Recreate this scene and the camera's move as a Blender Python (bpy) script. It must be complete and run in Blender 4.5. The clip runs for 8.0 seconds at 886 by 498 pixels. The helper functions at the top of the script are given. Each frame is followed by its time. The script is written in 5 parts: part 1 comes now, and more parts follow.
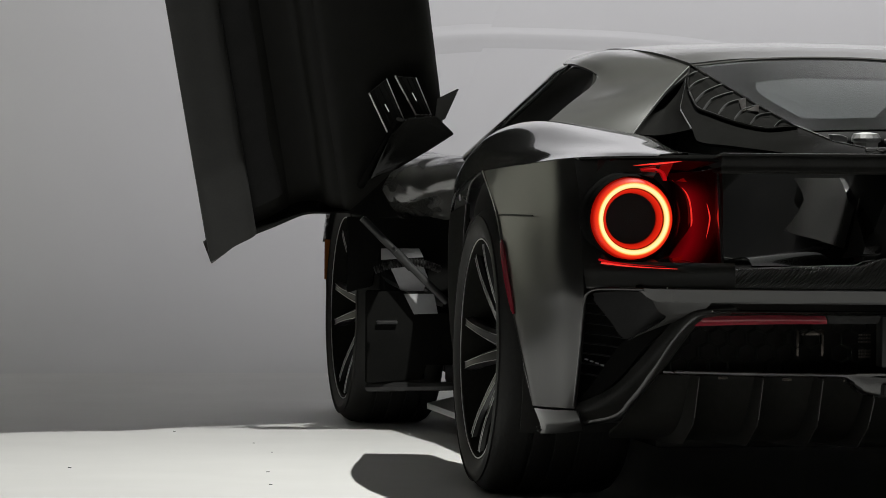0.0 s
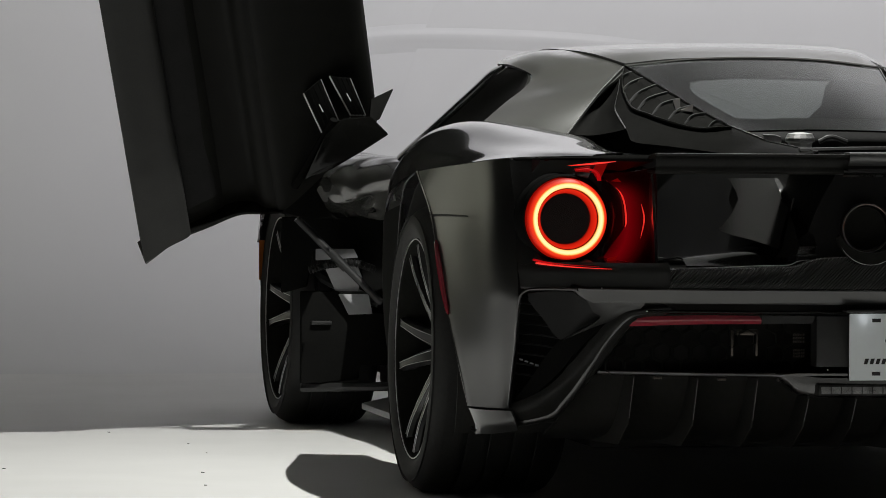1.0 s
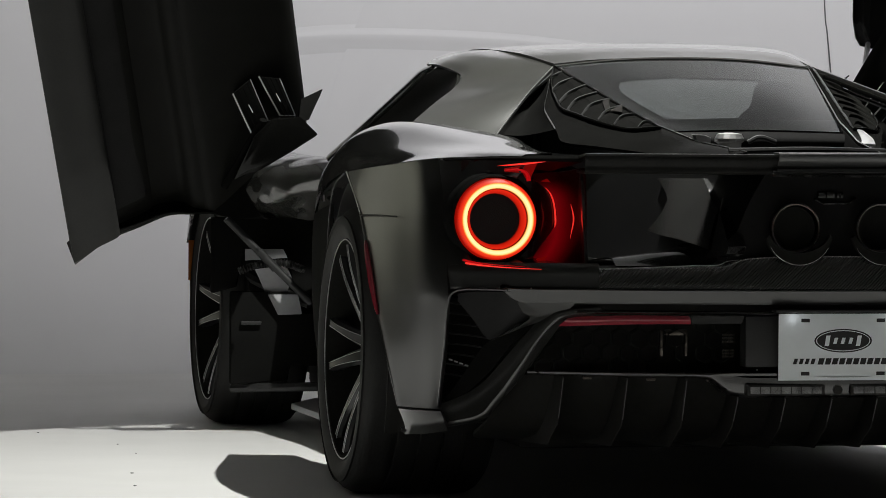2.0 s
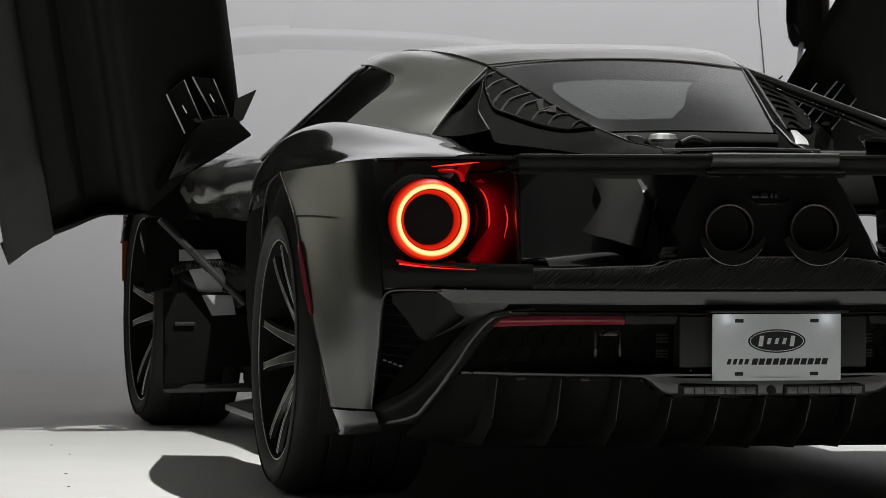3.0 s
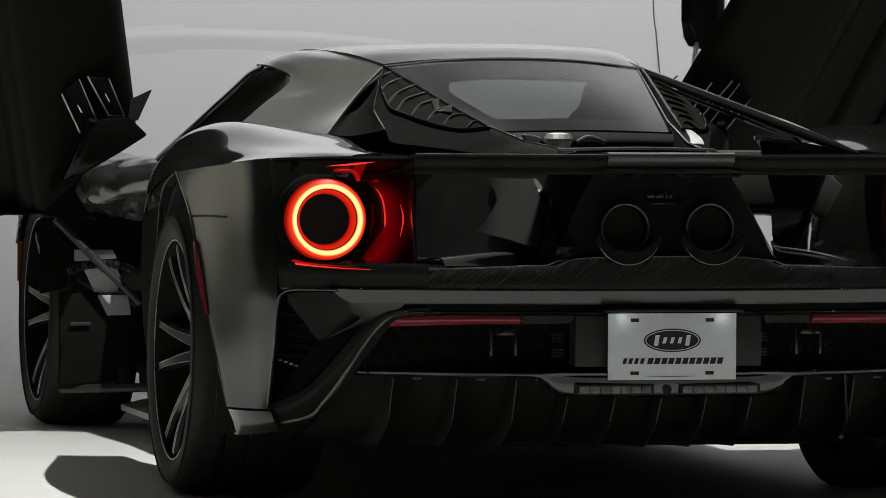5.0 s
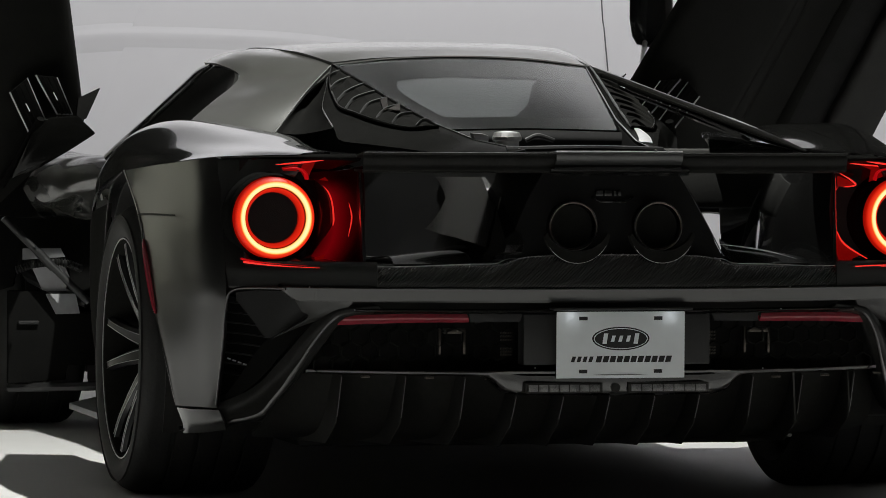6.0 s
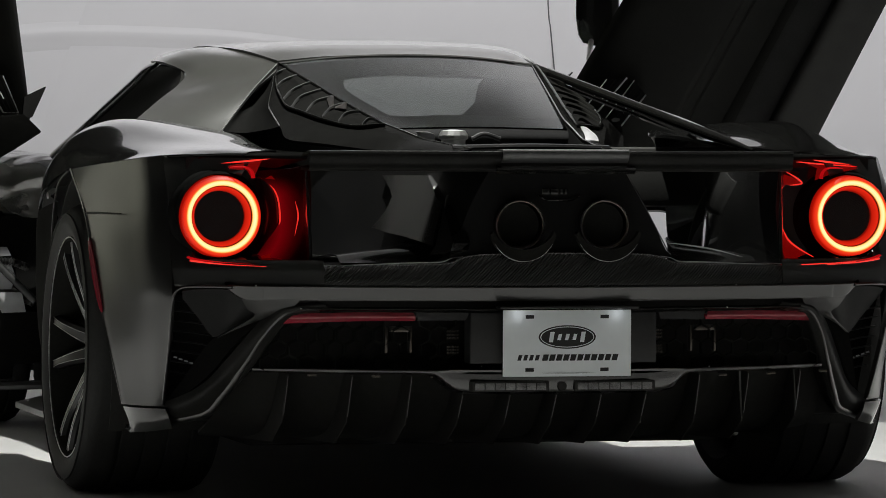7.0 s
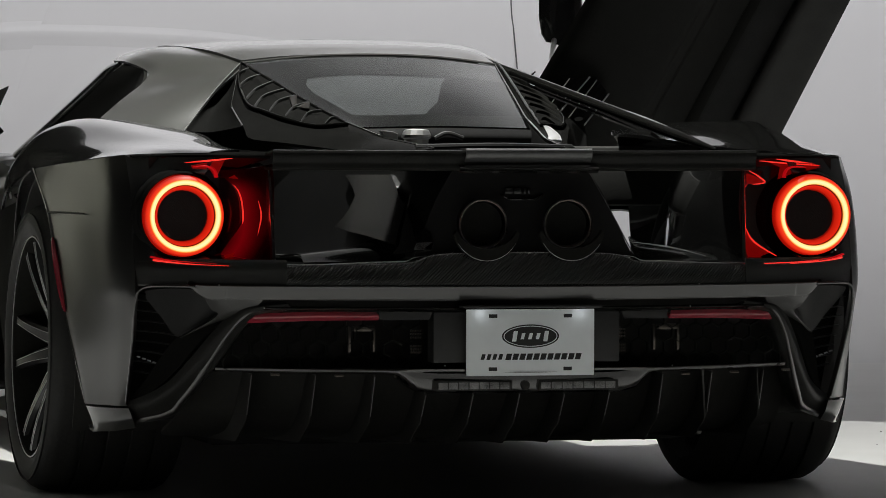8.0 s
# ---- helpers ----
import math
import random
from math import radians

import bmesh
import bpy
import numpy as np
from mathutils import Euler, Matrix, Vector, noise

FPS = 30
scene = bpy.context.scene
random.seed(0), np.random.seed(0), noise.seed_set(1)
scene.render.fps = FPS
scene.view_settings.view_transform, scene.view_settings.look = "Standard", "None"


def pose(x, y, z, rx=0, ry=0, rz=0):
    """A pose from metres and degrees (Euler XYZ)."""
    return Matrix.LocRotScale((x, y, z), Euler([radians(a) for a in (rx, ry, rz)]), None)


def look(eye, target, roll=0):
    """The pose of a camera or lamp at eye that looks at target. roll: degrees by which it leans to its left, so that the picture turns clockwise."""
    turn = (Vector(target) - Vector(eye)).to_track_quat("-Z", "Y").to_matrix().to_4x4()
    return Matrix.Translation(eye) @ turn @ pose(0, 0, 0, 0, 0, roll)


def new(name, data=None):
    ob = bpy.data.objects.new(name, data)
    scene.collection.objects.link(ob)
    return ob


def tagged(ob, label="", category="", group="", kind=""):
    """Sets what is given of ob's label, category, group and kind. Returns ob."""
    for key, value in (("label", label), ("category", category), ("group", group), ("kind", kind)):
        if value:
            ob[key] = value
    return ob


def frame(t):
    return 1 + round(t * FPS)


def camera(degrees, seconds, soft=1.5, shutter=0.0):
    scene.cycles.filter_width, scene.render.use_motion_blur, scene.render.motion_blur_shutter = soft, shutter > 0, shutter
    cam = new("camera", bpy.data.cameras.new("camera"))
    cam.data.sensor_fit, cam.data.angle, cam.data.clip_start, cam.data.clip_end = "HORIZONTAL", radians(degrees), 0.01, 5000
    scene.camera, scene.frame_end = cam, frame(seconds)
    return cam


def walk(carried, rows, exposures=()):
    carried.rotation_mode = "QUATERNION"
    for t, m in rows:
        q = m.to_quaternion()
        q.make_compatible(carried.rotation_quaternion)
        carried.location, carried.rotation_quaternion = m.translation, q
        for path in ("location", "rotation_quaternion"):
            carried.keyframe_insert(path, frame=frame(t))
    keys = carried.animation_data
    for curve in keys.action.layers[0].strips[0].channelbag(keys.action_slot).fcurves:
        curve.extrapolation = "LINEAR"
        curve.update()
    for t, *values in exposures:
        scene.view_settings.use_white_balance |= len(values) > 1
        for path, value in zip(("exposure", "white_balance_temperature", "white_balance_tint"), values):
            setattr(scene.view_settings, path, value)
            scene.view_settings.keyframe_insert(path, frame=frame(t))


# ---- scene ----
EXPOSURE = 0.0
cam = camera(9.882, 8.0, soft=0.75)
EYE = (-3.151, -12.359, 0.965)
# seconds, yaw, pitch, roll: the camera turns on its stand
ROWS = [
    (0.0, -9.571, -1.688, -0.366),
    (0.5, -9.931, -1.681, -0.330),
    (1.0, -10.303, -1.680, -0.322),
    (1.5, -10.695, -1.677, -0.324),
    (3.0, -11.830, -1.663, -0.325),
    (3.5, -12.148, -1.658, -0.305),
    (4.0, -12.440, -1.657, -0.305),
    (4.5, -12.719, -1.656, -0.310),
    (6.0, -13.572, -1.675, -0.295),
    (6.5, -13.878, -1.681, -0.297),
    (7.0, -14.171, -1.689, -0.290),
    (7.5, -14.418, -1.692, -0.265),
    (8.0, -14.583, -1.695, -0.245),
]
walk(cam, [(t, pose(*EYE, 0, 0, yaw) @ pose(0, 0, 0, 90 + pitch, 0, 0) @ pose(0, 0, 0, 0, 0, -roll)) for t, yaw, pitch, roll in ROWS],
     exposures=[(0.0, EXPOSURE), (8.0, EXPOSURE)])

# ---- world and light ----
world = bpy.data.worlds.new("studio_world")
scene.world = world
world.use_nodes = True
world.node_tree.nodes["Background"].inputs["Color"].default_value = (0.5, 0.5, 0.52, 1)
world.node_tree.nodes["Background"].inputs["Strength"].default_value = 0.05
# the studio's hard overhead lamp above the rear axle, its cone ending just ahead of the front wheels
LAMP_TILT, LAMP_HALF = 12.8, 54.3
lamp = new("overhead_lamp", bpy.data.lights.new("overhead_lamp", "SPOT"))
lamp.data.energy, lamp.data.shadow_soft_size, lamp.data.spot_size, lamp.data.spot_blend = 520, 0.012, radians(2 * LAMP_HALF), 0.01
lamp.data.color = (0.995, 1.0, 0.95)
lamp.matrix_world = pose(-0.2, 0.0, 3.1, -LAMP_TILT, 0, 0)
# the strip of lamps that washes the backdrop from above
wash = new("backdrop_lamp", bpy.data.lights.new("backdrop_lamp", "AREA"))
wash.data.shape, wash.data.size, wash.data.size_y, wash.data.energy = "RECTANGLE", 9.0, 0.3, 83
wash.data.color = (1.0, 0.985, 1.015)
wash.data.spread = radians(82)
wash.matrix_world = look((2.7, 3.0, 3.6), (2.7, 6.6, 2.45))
# added unseen lamp; its patch of wall brightens the left quarter panel's reflection
flank_fill = new("backdrop_lamp", bpy.data.lights.new("backdrop_lamp", "AREA"))
flank_fill.data.shape, flank_fill.data.size, flank_fill.data.size_y, flank_fill.data.energy = "RECTANGLE", 2.2, 0.3, 20
flank_fill.data.color, flank_fill.data.spread = (1.0, 1.0, 0.78), radians(70)
flank_fill.matrix_world = look((-4.5, 3.0, 3.6), (-4.5, 6.6, 1.7))


# two small lamps over the licence plate
for side in (-1, 1):
    pl = new("plate_lamp", bpy.data.lights.new("plate_lamp", "POINT"))
    pl.data.energy, pl.data.shadow_soft_size, pl.data.color = 0.007, 0.012, (0.93, 0.97, 1.0)
    pl.location = (side * 0.120, -1.066, 0.474)


# ---- materials ----
def material(name, colour, rough=0.5, metal=0.0, grain=0.0, scale=40.0, bump=0.0, depth=0.002, coat=0.0, spots=0.0, emit=None, power=0.0, ior=1.5, coat_rough=0.03, detail=6):
    """A procedural surface: base colour varied at two scales, roughness and fine relief."""
    m = bpy.data.materials.new(name)
    m.use_nodes = True
    n, k = m.node_tree.nodes, m.node_tree.links
    b = n["Principled BSDF"]
    b.inputs["Metallic"].default_value = metal
    b.inputs["IOR"].default_value = ior
    b.inputs["Coat Weight"].default_value = coat
    b.inputs["Coat Roughness"].default_value = coat_rough
    b.inputs["Base Color"].default_value = (*colour, 1)
    b.inputs["Roughness"].default_value = rough
    if grain or spots or bump:
        tc = n.new("ShaderNodeTexCoord")
        fine, wide = n.new("ShaderNodeTexNoise"), n.new("ShaderNodeTexNoise")
        fine.inputs["Scale"].default_value, wide.inputs["Scale"].default_value = scale, scale / 12
        fine.inputs["Detail"].default_value = detail
        for x in (fine, wide):
            k.new(tc.outputs["Object"], x.inputs["Vector"])
        add = n.new("ShaderNodeMath")
        add.operation = "ADD"
        k.new(fine.outputs["Fac"], add.inputs[0])
        k.new(wide.outputs["Fac"], add.inputs[1])
        ramp = n.new("ShaderNodeMapRange")
        ramp.inputs[1].default_value, ramp.inputs[2].default_value = 0.6, 1.4
        ramp.inputs[3].default_value, ramp.inputs[4].default_value = 1 - grain, 1 + grain
        k.new(add.outputs[0], ramp.inputs[0])
        mul = n.new("ShaderNodeMix")
        mul.data_type, mul.blend_type = "RGBA", "MULTIPLY"
        mul.inputs[0].default_value = 1
        mul.inputs[6].default_value = (*colour, 1)
        k.new(ramp.outputs[0], mul.inputs[7])
        k.new(mul.outputs[2], b.inputs["Base Color"])
        rr = n.new("ShaderNodeMapRange")
        rr.inputs[1].default_value, rr.inputs[2].default_value = 0.3, 0.7
        rr.inputs[3].default_value, rr.inputs[4].default_value = max(0, rough - spots), min(1, rough + spots)
        k.new(wide.outputs["Fac"], rr.inputs[0])
        k.new(rr.outputs[0], b.inputs["Roughness"])
        if bump:
            bn = n.new("ShaderNodeBump")
            bn.inputs["Strength"].default_value, bn.inputs["Distance"].default_value = bump, depth
            k.new(fine.outputs["Fac"], bn.inputs["Height"])
            k.new(bn.outputs[0], b.inputs["Normal"])
    if emit:
        b.inputs["Emission Color"].default_value = (*emit, 1)
        b.inputs["Emission Strength"].default_value = power
    return m


def weave(name, colour, size=0.004, rough=0.25, coat=1.0):
    """Carbon twill under lacquer: diagonal ribs of two darks."""
    m = material(name, colour, rough, coat=coat)
    n, k = m.node_tree.nodes, m.node_tree.links
    b = n["Principled BSDF"]
    tc, sep = n.new("ShaderNodeTexCoord"), n.new("ShaderNodeMapping")
    sep.inputs["Rotation"].default_value = (0, radians(-45), 0)
    k.new(tc.outputs["Object"], sep.inputs["Vector"])
    wv = n.new("ShaderNodeTexWave")
    wv.inputs["Scale"].default_value = 0.314 / size
    k.new(sep.outputs[0], wv.inputs["Vector"])
    mix = n.new("ShaderNodeMix")
    mix.data_type = "RGBA"
    mix.inputs[6].default_value = (*[c * 0.12 for c in colour], 1)
    mix.inputs[7].default_value = (*[c * 1.9 for c in colour], 1)
    k.new(wv.outputs["Fac"], mix.inputs[0])
    k.new(mix.outputs[2], b.inputs["Base Color"])
    rr = n.new("ShaderNodeMapRange")
    rr.inputs[3].default_value, rr.inputs[4].default_value = 0.2, 0.55
    k.new(wv.outputs["Fac"], rr.inputs[0])
    k.new(rr.outputs[0], b.inputs["Roughness"])
    return m


PAINT = material("black_gloss_lacquer", (0.008, 0.008, 0.0077), 0.2, grain=0.05, scale=300, coat=1.0)
JET = material("jet_black_lacquer", (0.0048, 0.0048, 0.0044), 0.12, grain=0.2, scale=300, ior=1.28)
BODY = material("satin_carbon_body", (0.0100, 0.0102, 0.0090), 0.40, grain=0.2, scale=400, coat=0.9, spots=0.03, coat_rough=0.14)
QUARTER = material("satin_carbon_quarter", (0.0090, 0.0092, 0.0081), 0.36, coat=0.56, coat_rough=0.18)
# smoked gloss round the tail light, with the panel's shading towards it put in
qn, qk = QUARTER.node_tree.nodes, QUARTER.node_tree.links
qtc, qab, qsub, qflat, qlen, qmr, qmix = (qn.new("ShaderNode" + kind) for kind in ("TexCoord", "VectorMath", "VectorMath", "VectorMath", "VectorMath", "MapRange", "Mix"))
qab.operation, qsub.operation, qflat.operation, qlen.operation = "ABSOLUTE", "SUBTRACT", "MULTIPLY", "LENGTH"
qsub.inputs[1].default_value, qflat.inputs[1].default_value = (0.763, 0.0, 0.690), (1.0, 0.0, 1.0)
qk.new(qtc.outputs["Object"], qab.inputs[0])
qk.new(qab.outputs[0], qsub.inputs[0])
qk.new(qsub.outputs[0], qflat.inputs[0])
qk.new(qflat.outputs[0], qlen.inputs[0])
qk.new(qlen.outputs["Value"], qmr.inputs[0])
qmr.interpolation_type = "SMOOTHSTEP"
qmr.inputs[1].default_value, qmr.inputs[2].default_value = 0.106, 0.152
qmix.data_type = "RGBA"
qmix.inputs[6].default_value, qmix.inputs[7].default_value = (0.0020, 0.0019, 0.0019, 1), (0.0090, 0.0092, 0.0081, 1)
qk.new(qmr.outputs[0], qmix.inputs[0])
qk.new(qmix.outputs[2], qn["Principled BSDF"].inputs["Base Color"])
CLOTH = material("black_door_lining", (0.0105, 0.0105, 0.0094), 0.6, grain=0.2, scale=200, bump=0.1, ior=1.2)
LEDGE = material("dark_grey_door_ledge", (0.022, 0.022, 0.022), 0.6, grain=0.2, scale=200, bump=0.1, ior=1.2)
# patchy colour and ripples stand in for reflections on the smooth fender
FENDER = material("rippled_black_lacquer", (0.060, 0.060, 0.055), 0.10, grain=0.85, scale=11, bump=1.0, depth=0.024, ior=2.3, detail=1)
FLANGE = material("grey_door_edge_lacquer", (0.03, 0.03, 0.029), 0.5, grain=0.15, scale=200, ior=1.25)
# body carbon in a paler copy, for the light on roof, pillar and lip
BODY_LIT = material("satin_carbon_roof", (0.036, 0.0364, 0.033), 0.30, grain=0.08, scale=500, coat=1.0, coat_rough=0.09)
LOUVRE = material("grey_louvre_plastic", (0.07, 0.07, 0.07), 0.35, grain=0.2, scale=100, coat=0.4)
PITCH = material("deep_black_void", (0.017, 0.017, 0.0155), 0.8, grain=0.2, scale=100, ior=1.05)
FUSELAGE = material("black_fuselage_lacquer", (0.006, 0.006, 0.006), 0.28, grain=0.2, scale=200, ior=1.4)
EXHAUST = material("black_exhaust_panel", (0.013, 0.013, 0.013), 0.45, grain=0.2, scale=120, ior=1.25)
CARBON = weave("carbon_twill", (0.014, 0.014, 0.0135), 0.0056)
GLEAM = material("gloss_black_access_panel", (0.006, 0.006, 0.006), 0.10, grain=0.1, scale=60, ior=2.7)
# sheenless black that puts the shade of recesses and openings into the colour
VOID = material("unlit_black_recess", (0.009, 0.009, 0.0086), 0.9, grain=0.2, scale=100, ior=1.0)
UNDER = material("grey_black_underside", (0.026, 0.026, 0.024), 0.7, grain=0.2, scale=60, ior=1.2)
SHOULDER = material("soft_black_lacquer", (0.007, 0.007, 0.0066), 0.22, grain=0.2, scale=200, ior=1.015)
SPOILER = material("black_spoiler_carbon", (0.019, 0.019, 0.018), 0.32, grain=0.3, scale=200, ior=1.18)
SATIN = material("satin_black", (0.017, 0.017, 0.017), 0.5, grain=0.2, scale=120, bump=0.1)
MATT = material("matt_black_plastic", (0.022, 0.022, 0.020), 0.85, grain=0.2, scale=150, bump=0.15)
RUBBER = material("tyre_rubber", (0.015, 0.015, 0.014), 0.7, grain=0.3, scale=90, bump=0.3)
# two bright metals for thin bars that paint highlights onto edges
GLINT = material("machined_edge_metal", (0.8, 0.8, 0.8), 0.4, metal=0.9, grain=0.1, scale=80)
DULL_GLINT = material("dull_machined_edge", (0.62, 0.62, 0.62), 0.38, metal=0.9, grain=0.2, scale=80)
BARREL = material("black_rim_barrel", (0.012, 0.012, 0.0115), 0.45, grain=0.2, scale=60)
RIM = material("dark_forged_rim", (0.014, 0.014, 0.0145), 0.34, metal=0.3, grain=0.2, scale=80, coat=0.5)
CHROME = material("brushed_metal", (0.75, 0.75, 0.75), 0.38, metal=1.0, grain=0.1, scale=60)
ALLOY = material("light_alloy_sheet", (0.34, 0.34, 0.35), 0.6, grain=0.15, scale=40, bump=0.1)
STEEL = material("dark_exhaust_steel", (0.09, 0.08, 0.07), 0.3, metal=1.0, grain=0.2, scale=60)
PLATE = material("white_plate_enamel", (0.84, 0.88, 0.90), 0.3, grain=0.04, scale=30)
INK = material("black_ink", (0.01, 0.01, 0.01), 0.5)
REFLECT = material("dark_red_reflector", (0.25, 0.02, 0.035), 0.25, grain=0.15, scale=200, coat=0.5)
AMBER = material("amber_marker", (0.22, 0.06, 0.01), 0.25, grain=0.1, scale=200)
FLOOR = material("white_painted_floor", (0.715, 0.71, 0.70), 0.6, grain=0.06, scale=3.0, bump=0.1, spots=0.1)
BACKDROP = material("white_cove_paint", (0.70, 0.70, 0.70), 0.8, grain=0.03, scale=1.5, bump=0.05)
SEAM = material("dark_joint", (0.12, 0.12, 0.12), 0.8, grain=0.2, scale=30)
DRAPE = material("dark_side_wall", (0.035, 0.035, 0.035), 0.9, grain=0.2, scale=2.0)
DARKROOM = material("light_studio_wall", (0.80, 0.80, 0.79), 0.9, grain=0.2, scale=2.0)
# emission painted on the reflector for the ring's light, rising outwards
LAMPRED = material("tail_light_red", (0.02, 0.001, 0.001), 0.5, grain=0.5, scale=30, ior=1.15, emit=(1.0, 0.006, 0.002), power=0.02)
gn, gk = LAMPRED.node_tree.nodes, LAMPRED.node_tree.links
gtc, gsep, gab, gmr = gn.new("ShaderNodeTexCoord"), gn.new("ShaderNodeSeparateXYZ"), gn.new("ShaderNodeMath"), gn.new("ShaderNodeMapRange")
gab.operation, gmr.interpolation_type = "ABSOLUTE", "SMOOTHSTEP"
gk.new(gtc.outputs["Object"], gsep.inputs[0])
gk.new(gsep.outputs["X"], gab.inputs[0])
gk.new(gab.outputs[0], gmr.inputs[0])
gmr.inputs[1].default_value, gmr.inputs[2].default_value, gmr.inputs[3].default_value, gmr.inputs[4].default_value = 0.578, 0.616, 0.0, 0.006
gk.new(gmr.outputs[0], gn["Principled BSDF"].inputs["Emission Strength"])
# emission painted on the inner reflector, for the ring's light it reflects
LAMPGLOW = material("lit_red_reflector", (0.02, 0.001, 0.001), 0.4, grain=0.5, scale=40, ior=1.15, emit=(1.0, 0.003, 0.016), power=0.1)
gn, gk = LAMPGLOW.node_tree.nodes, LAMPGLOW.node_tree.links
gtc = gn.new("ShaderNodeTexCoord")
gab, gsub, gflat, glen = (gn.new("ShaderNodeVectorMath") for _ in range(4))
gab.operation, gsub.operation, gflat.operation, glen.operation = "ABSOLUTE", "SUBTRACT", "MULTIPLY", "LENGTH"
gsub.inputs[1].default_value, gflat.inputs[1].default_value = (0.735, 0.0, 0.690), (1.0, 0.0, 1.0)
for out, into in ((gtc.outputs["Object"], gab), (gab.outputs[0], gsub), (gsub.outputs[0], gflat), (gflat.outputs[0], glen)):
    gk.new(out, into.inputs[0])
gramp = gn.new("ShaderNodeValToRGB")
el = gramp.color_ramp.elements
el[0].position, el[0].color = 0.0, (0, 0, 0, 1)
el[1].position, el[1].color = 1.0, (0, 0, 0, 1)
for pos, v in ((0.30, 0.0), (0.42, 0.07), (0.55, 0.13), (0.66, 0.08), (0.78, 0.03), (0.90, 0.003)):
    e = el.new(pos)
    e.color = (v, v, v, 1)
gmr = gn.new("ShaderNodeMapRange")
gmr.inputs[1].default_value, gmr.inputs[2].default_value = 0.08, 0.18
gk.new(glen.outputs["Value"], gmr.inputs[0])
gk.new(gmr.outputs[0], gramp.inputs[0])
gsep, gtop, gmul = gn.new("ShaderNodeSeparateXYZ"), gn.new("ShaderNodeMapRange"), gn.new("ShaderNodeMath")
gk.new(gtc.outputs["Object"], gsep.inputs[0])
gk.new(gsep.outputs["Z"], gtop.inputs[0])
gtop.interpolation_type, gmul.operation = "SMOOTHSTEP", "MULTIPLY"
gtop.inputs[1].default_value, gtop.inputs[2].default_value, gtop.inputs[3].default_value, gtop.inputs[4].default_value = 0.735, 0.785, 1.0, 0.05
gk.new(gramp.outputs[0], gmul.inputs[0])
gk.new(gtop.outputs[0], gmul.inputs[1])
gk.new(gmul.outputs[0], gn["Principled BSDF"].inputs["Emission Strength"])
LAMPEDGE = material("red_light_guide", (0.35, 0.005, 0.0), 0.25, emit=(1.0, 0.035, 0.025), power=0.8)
# facet and wedge emission paints the ring's glow onto the housing
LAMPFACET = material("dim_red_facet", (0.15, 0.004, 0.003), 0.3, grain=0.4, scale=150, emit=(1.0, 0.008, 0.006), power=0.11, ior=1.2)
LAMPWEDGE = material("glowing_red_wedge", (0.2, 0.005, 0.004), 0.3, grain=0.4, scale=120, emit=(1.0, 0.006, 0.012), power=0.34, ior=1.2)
LAMPCUP = material("black_lamp_cup", (0.006, 0.005, 0.005), 0.25)
SILL = material("grey_sill_lacquer", (0.25, 0.25, 0.25), 0.4, grain=0.15, scale=60)
LAMPDARK = material("smoked_red_lens", (0.02, 0.002, 0.002), 0.15, grain=0.1, scale=60, coat=1.0)
CLEAR = material("clear_reverse_lens", (0.17, 0.17, 0.17), 0.2, grain=0.8, scale=400, coat=0.5)


def glass_material(name, tint, rough=0.0):
    m = bpy.data.materials.new(name)
    m.use_nodes = True
    b = m.node_tree.nodes["Principled BSDF"]
    b.inputs["Base Color"].default_value = (*tint, 1)
    b.inputs["Transmission Weight"].default_value = 1.0
    b.inputs["Roughness"].default_value = rough
    b.inputs["IOR"].default_value = 1.45
    return m


GLASS = glass_material("tinted_rear_glass", (0.72, 0.75, 0.74))


# ---- mesh helpers ----
def part(name, bm, mat, parent=None, label="", smooth=True):
    """Links a bmesh as one mesh object under a thing or a part."""
    bmesh.ops.recalc_face_normals(bm, faces=bm.faces)
    me = bpy.data.meshes.new(name)
    for f in bm.faces:
        f.smooth = smooth
    bm.to_mesh(me)
    bm.free()
    if smooth:
        me.set_sharp_from_angle(angle=radians(38))
    me.materials.append(mat)
    ob = new(name, me)
    if parent:
        ob.parent = parent
    return tagged(ob, label)


def mirrored(ob, parent=None, label=""):
    """The same part on the car's other flank."""
    me = ob.data.copy()
    me.transform(Matrix.Diagonal((-1, 1, 1, 1)))
    me.flip_normals()
    o = new(ob.name, me)
    o.parent = parent or ob.parent
    return tagged(o, label or ob.get("label", ""))


def both(name, bm, mat, parent, label="", smooth=True):
    ob = part(name, bm, mat, parent, label, smooth)
    return ob, mirrored(ob)


def spline(pts, n, closed=False):
    """n points along a Catmull-Rom curve through pts."""
    p = [Vector(a) for a in pts]
    m = len(p)
    out = []
    spans = m if closed else m - 1
    for i in range(n):
        s = i / (n if closed else n - 1) * spans
        k = min(int(s), spans - 1)
        u = s - k
        if closed:
            a, b, c, d = (p[(k + j) % m] for j in (-1, 0, 1, 2))
        else:
            b, c = p[k], p[k + 1]
            a = p[k - 1] if k else b * 2 - c
            d = p[k + 2] if k + 2 < m else c * 2 - b
        out.append(0.5 * (2 * b + (c - a) * u + (2 * a - 5 * b + 4 * c - d) * u * u + (3 * b - a - 3 * c + d) * u ** 3))
    return out


